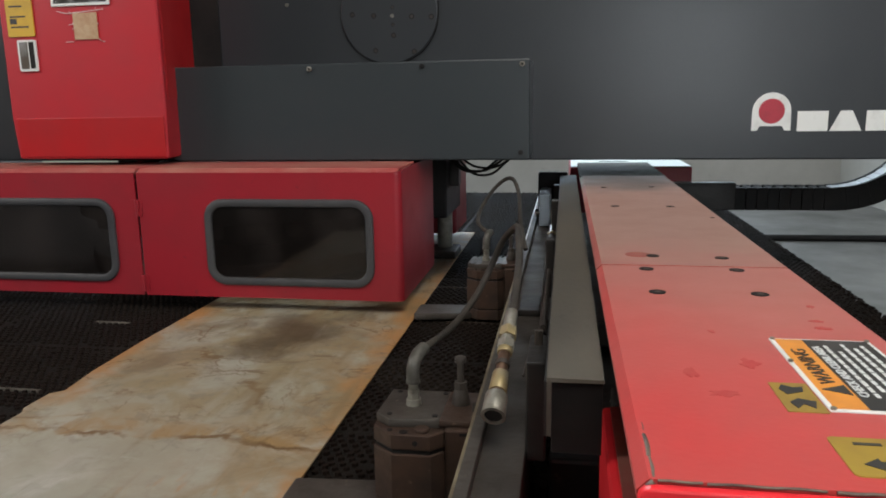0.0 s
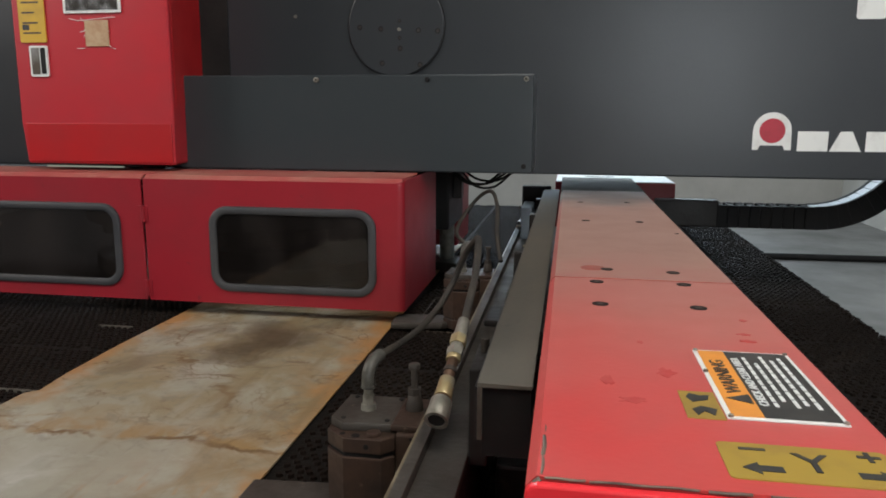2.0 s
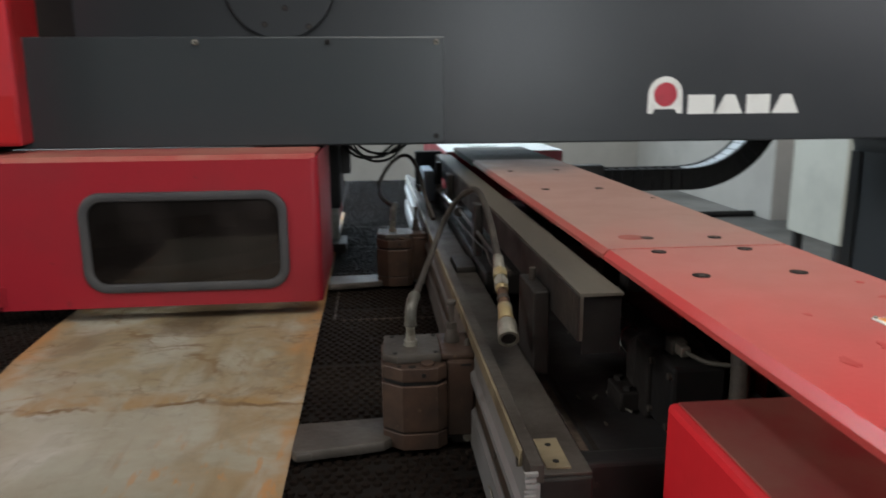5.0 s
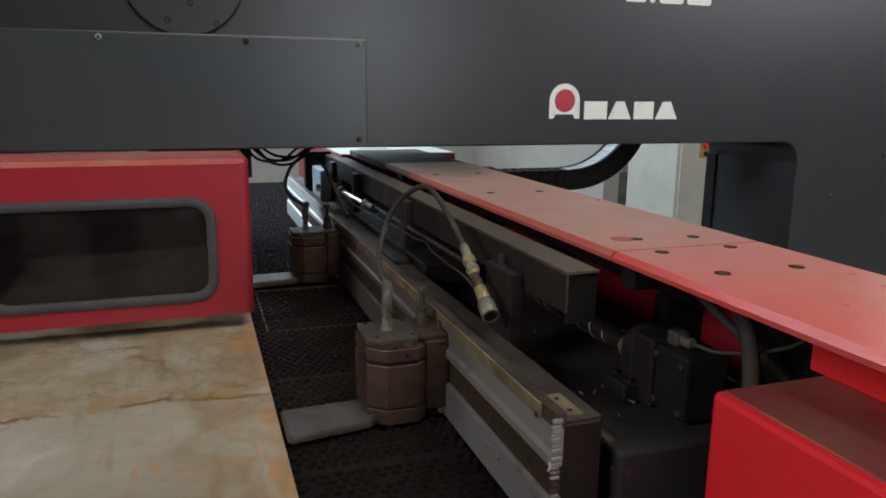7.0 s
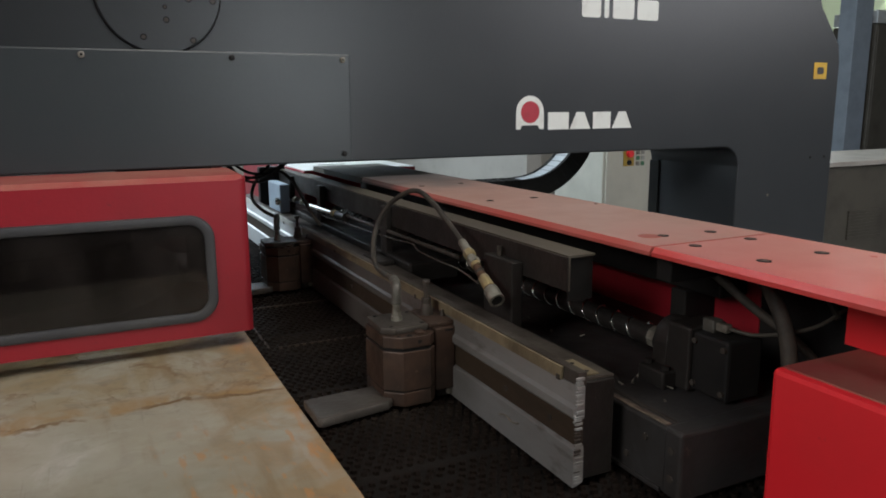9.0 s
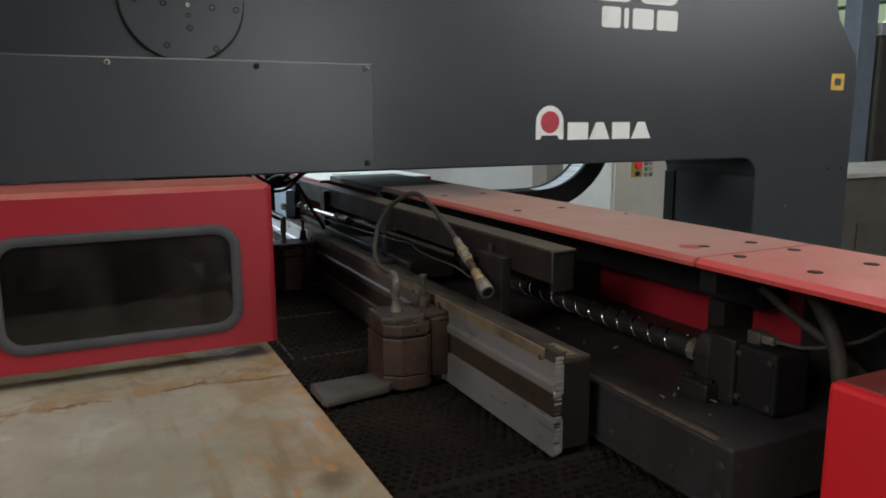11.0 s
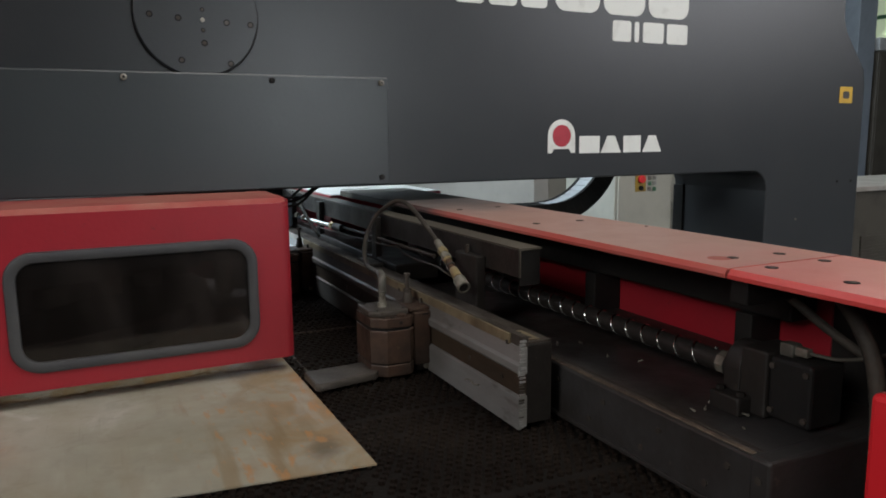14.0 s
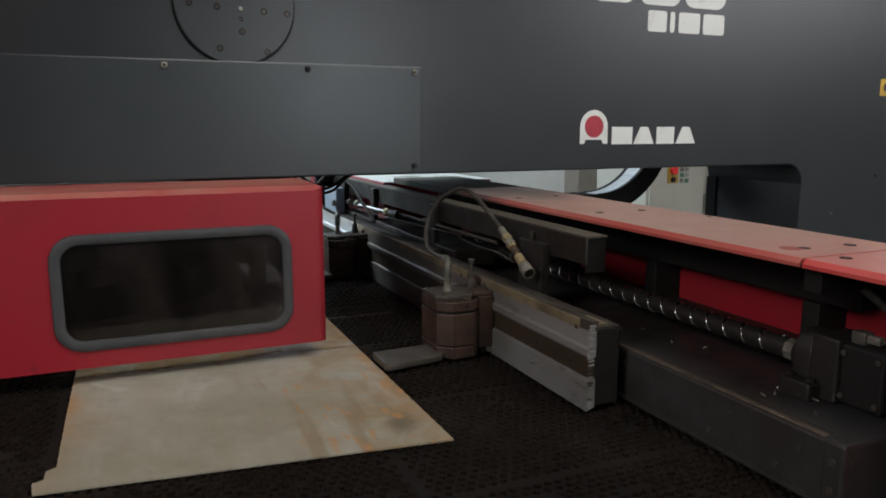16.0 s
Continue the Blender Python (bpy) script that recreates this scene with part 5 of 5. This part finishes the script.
    part("fitting_neck", rod((-0.064, yc, 0.9788), (-0.064, yc, 0.9870), 0.0054, sides=12), ZINC, f)
    part("fitting_lip", rod((-0.064, yc, 0.9868), (-0.064, yc, 0.9900), 0.0080, sides=16), SLEEVE, f)
    part("fitting_sleeve", tube([(-0.064, yc, 0.9895), (-0.064, yc, 1.001), (-0.0625, yc + 0.003, 1.0100), (-0.060, yc + 0.013, 1.0155), (-0.057, yc + 0.026, 1.0165)], 0.0072, 14, 5), SLEEVE, f)
    part("side_screw", rod((0.000, yc - 0.038, 0.8575), (0.000, yc - 0.043, 0.8575), 0.005, sides=10), ZINC, t)
    return t


def clamp_hose(yc, points, label):
    t = thing("air_hose", (-0.064, yc, 1.0), label, "hose", "air hoses")
    part("hose", tube(points, 0.0043, 10, 10), HOSE, t)
    return t


def loose_coupling():
    t = thing("hose_coupling", (0.03, -0.98, 1.0), "worn brass and zinc quick coupling on a hose end", "coupling")
    a, d = Vector((0.0415, -0.880, 1.0665)), Vector((-0.008, -0.117, -0.060)).normalized()

    def seg(name, s0, s1, r0, r1, mat, sides=14):
        return part(name, rod(a + d * s0, a + d * s1, r0 * 0.9, r1 * 0.9, sides, bevel=0.0006), mat, t)

    seg("ferrule", -0.006, 0.016, 0.0070, 0.0074, ZINC)
    seg("ferrule_lip", 0.016, 0.019, 0.0082, 0.0082, ZINC)
    seg("hex_nut", 0.019, 0.031, 0.0098, 0.0098, BRASS, 6)
    seg("collar", 0.031, 0.037, 0.0076, 0.0076, ZINC)
    seg("second_nut", 0.037, 0.047, 0.0098, 0.0098, ZINC, 6)
    seg("step_ring", 0.047, 0.053, 0.0084, 0.0080, BRASS)
    seg("neck", 0.053, 0.078, 0.0064, 0.0062, COPPER)
    seg("neck_ring", 0.064, 0.069, 0.0078, 0.0078, STEEL)
    seg("brass_sleeve", 0.078, 0.101, 0.0086, 0.0094, BRASS)
    seg("sleeve_ring", 0.101, 0.105, 0.0082, 0.0082, COPPER)
    seg("socket", 0.105, 0.127, 0.0116, 0.0122, ZINC, 18)
    part("mouth", ring(a + d * 0.1266, d, 0.0082, 0.0114, 0.0022, 24), ZINC, t)
    part("bore", rod(a + d * 0.1268, a + d * 0.1276, 0.0083, sides=18), BLACK, t)
    return t


def work_sheet():
    rng = random.Random(8)
    out = [(-0.209, -1.222)]
    out += [(-0.207, 0.838), (-0.690, 0.832), (-0.690, -0.40), (-0.684, -0.55), (-0.674, -0.63), (-0.690, -0.645), (-0.690, -0.70), (-0.681, -0.715), (-0.683, -0.95), (-0.683, -1.105), (-0.694, -1.112), (-0.694, -1.135), (-0.706, -1.14), (-0.703, -1.168)]
    b = prism(out, "z", 0.8465, 0.8490)
    t = solo("steel_sheet", b, SHEET, "rust-stained steel sheet lying on the brush table", "sheet metal", at=(-0.448, -1.222, 0.8465))
    return t


slide = cross_slide()
carrier = carriage()
clamp_near = clamp(-0.872)
clamp_far = clamp(-0.132)
hose_near = clamp_hose(-0.872, [(-0.0625, -0.869, 1.010), (-0.060, -0.858, 1.0155), (-0.055, -0.832, 1.0150), (-0.047, -0.78, 1.011), (-0.036, -0.715, 1.012), (-0.020, -0.662, 1.030), (-0.004, -0.638, 1.062), (0.012, -0.652, 1.098),
                                (0.030, -0.69, 1.124), (0.038, -0.725, 1.130), (0.042, -0.765, 1.119), (0.044, -0.805, 1.100), (0.043, -0.85, 1.080), (0.042, -0.884, 1.064)],
                       "dusty rubber air hose arching from a clamp fitting to a coupling")
hose_far = clamp_hose(-0.132, [(-0.0625, -0.129, 1.010), (-0.060, -0.118, 1.0155), (-0.070, -0.098, 1.019), (-0.088, -0.07, 1.032), (-0.090, 0.01, 1.050), (-0.068, 0.06, 1.085), (-0.040, 0.05, 1.110), (-0.018, 0.01, 1.113), (-0.002, -0.06, 1.088), (0.006, -0.14, 1.045), (0.020, -0.20, 1.0)],
                      "black rubber air hose arching from a clamp fitting")
coupling = loose_coupling()
sheet = work_sheet()


# ---- cable chain behind the frame ----
def cable_chain():
    t = thing("cable_chain", (0.7, 0.64, 0.97), "black plastic cable chain curving up behind the frame", "cable chain")
    zb, ro, ri, cxa = 0.968, 0.285, 0.220, 0.84
    pitch = 0.030
    n_line = int((cxa - 0.57) / pitch)
    for i in range(n_line):
        x = 0.572 + i * pitch
        link = part("link", box(x, x + pitch - 0.0008, 0.585, 0.60, zb, zb + 0.064, 0.002), BLACK, t)
        part("far_cheek", box(x, x + pitch - 0.002, 0.665, 0.68, zb, zb + 0.064, 0.004), BLACK, link)
        part("crossbar", box(x + 0.006, x + pitch - 0.009, 0.60, 0.665, zb + 0.058, zb + 0.062), BLACK, link)
    step = math.degrees(pitch / ((ro + ri) / 2))
    a = -90.0
    zc = zb + ro
    while a < 92:
        a0, a1 = radians(a), radians(a + step * 0.975)
        pts = [(cxa + r * math.cos(q), zc + r * math.sin(q)) for r, q in ((ri, a0), (ro, a0), (ro, a1), (ri, a1))]
        link = part("link", prism(pts, "y", 0.585, 0.60), BLACK, t)
        part("far_cheek", prism(pts, "y", 0.665, 0.68), BLACK, link)
        bar = [(cxa + r * math.cos(q), zc + r * math.sin(q)) for r, q in ((ri + 0.002, a0), (ri + 0.006, a0), (ri + 0.006, a0 + (a1 - a0) * 0.92), (ri + 0.002, a0 + (a1 - a0) * 0.92))]
        # bars on the bend are pale: the reflection there is in their colour
        part("crossbar", prism(bar, "y", 0.60, 0.665), PALE_RIB, link, "crossbar, pale for the reflection on the bend")
        a += step
    part("top_run", box(0.2, cxa, 0.585, 0.68, zc + ri, zc + ro, 0.004), BLACK, t)
    return t


chain = cable_chain()


# ---- the hall beyond ----
def control_cabinet():
    t = thing("control_cabinet", (2.85, 2.8, 0), "cream control cabinet with a red stop button on a yellow plate", "cabinet")
    part("body", prism([(2.605, 2.49), (3.10, 2.49), (3.10, 3.20), (2.615, 3.06)], "z", 0.34, 1.85, bevel=0.006), CABINET, t)
    for x, y in ((2.66, 2.55), (3.04, 2.55), (2.67, 3.02), (3.04, 3.12)):
        part("leg", box(x - 0.025, x + 0.025, y - 0.025, y + 0.025, 0.0, 0.3395, 0.003), DARK_STEEL, t)
    d = part("door", box(2.625, 3.08, 2.475, 2.4895, 0.37, 1.80, 0.004), CABINET, t)
    part("button_plate", box(2.762, 2.852, 2.470, 2.475, 0.868, 0.980, 0.001), OCHRE, d, "yellow button plate")
    part("stop_button", rod((2.806, 2.470, 0.952), (2.806, 2.446, 0.952), 0.026, sides=24, bevel=0.004), RED_BRIGHT, d, "red mushroom stop button")
    part("button", rod((2.806, 2.470, 0.892), (2.806, 2.458, 0.892), 0.016, sides=20), BLACK, d)
    for i in range(3):
        for k in range(2):
            part("key", box(2.870 + k * 0.042, 2.900 + k * 0.042, 2.470, 2.475, 0.868 + i * 0.038, 0.896 + i * 0.038, 0.001), GREEN if i + k == 1 else ALUMINIUM, d)


def hall_column(x, y):
    t = thing("steel_column", (x, y, 0), "blue-grey painted steel column", "column", "hall columns")
    part("shaft", box(x - 0.175, x + 0.175, y - 0.12, y + 0.12, 0.02, 5.2, 0.01), BLUE_STEEL, t)
    part("base_plate", box(x - 0.26, x + 0.26, y - 0.2, y + 0.2, 0, 0.02, 0.004), STEEL, t)


def work_bench():
    t = thing("work_bench", (5.3, 2.4, 0), "dark louvred steel workbench with a pale top", "workbench")
    part("carcass", box(4.16, 6.6, 1.99, 2.75, 0.04, 0.837, 0.008), CARCASS, t)
    part("bench_top", box(4.10, 6.65, 1.95, 2.80, 0.838, 0.872, 0.005), PALE_TOP, t, "pale worn bench top")
    for i in range(9):
        z = 0.30 + i * 0.024
        part("louvre", prism([(1.972, z), (1.989, z + 0.006), (1.989, z + 0.018), (1.984, z + 0.018)], "x", 4.42, 4.80), CARCASS, t)
    part("plinth", box(4.2, 6.55, 2.03, 2.72, 0.0, 0.04), BLACK, t)


def tool_locker():
    t = thing("tool_locker", (9.7, 5.45, 0), "tall dark brown steel locker beside the column", "locker")
    part("body", box(9.15, 10.3, 5.15, 5.8, 0.0, 2.32, 0.012), CARCASS, t)
    part("door", box(9.17, 9.72, 5.135, 5.15, 0.06, 2.28, 0.004), CARCASS, t)
    part("door", box(9.735, 10.28, 5.135, 5.15, 0.06, 2.28, 0.004), CARCASS, t)
    part("handle", box(9.66, 9.69, 5.115, 5.135, 1.1, 1.25, 0.004), ZINC, t)
    part("top_tray", box(9.15, 10.3, 5.15, 5.8, 2.33, 2.50, 0.01), PALE_RIB, t)


def stacked_crates(x, y):
    t = thing("crate_stack", (x, y, 0), "stack of pale blue-grey crates by the daylit window", "crates")
    for k in range(3):
        part("crate", box(x - 0.45 + 0.02 * k, x + 0.40 - 0.01 * k, y - 0.3, y + 0.3, 0.30 * k + 0.005, 0.30 * k + 0.29, 0.015), BLUE_PALE, t)


def bright_window(y0, y1, z0, z1):
    t = tagged(thing("window_1", (WX1, (y0 + y1) / 2, z0), "tall daylit workshop window with green glazing bars", "window"), kind="structure")
    part("pane", box(WX1 - 0.03, WX1 - 0.02, y0, y1, z0, z1), GLASS_BRIGHT, t)
    for i in range(5):
        y = y0 + (y1 - y0) * i / 4
        part("glazing_bar", box(WX1 - 0.06, WX1 - 0.031, y - 0.03, y + 0.03, z0, z1), GREEN, t)
    for i in range(6):
        z = z0 + (z1 - z0) * i / 5
        part("glazing_bar", box(WX1 - 0.066, WX1 - 0.0605, y0, y1, z - 0.03, z + 0.03), GREEN, t)
    part("sill", box(WX1 - 0.12, WX1, y0 - 0.1, y1 + 0.1, z0 - 0.06, z0 - 0.031, 0.004), WHITE, t)


def floor_pipe():
    t = thing("floor_hose", (3.2, 5.4, 0), "thin black hose lying across the floor", "hose")
    part("hose", tube([(0.5, 5.30, 0.03), (1.6, 5.38, 0.03), (2.6, 5.42, 0.03), (3.5, 5.45, 0.03), (3.68, 5.44, 0.03)], 0.03, 8), BLACK, t)


control_cabinet()
hall_column(8.92, 5.3)
work_bench()
tool_locker()
stacked_crates(9.9, 6.6)
bright_window(4.9, 8.4, 1.15, 4.3)
floor_pipe()


# ---- what moves ----
def motions():
    def at(table, t):
        return float(np.interp(t, [a for a, _ in table], [b for _, b in table]))

    times = sorted({t for t, _ in SLIDE} | {t for t, _ in FEED})
    for ob, feeds, share in ((slide, 0, 1), (carrier, 1, 1), (clamp_near, 1, 1), (clamp_far, 1, 1), (hose_near, 1, 1), (hose_far, 1, 1), (coupling, 1, 1), (sheet, 1, 1), (chain, 0, 1)):
        x, y, z = BASES[ob.name]
        walk(ob, [(t, pose(x + share * at(SLIDE, t), y + feeds * at(FEED, t), z)) for t in times])


motions()
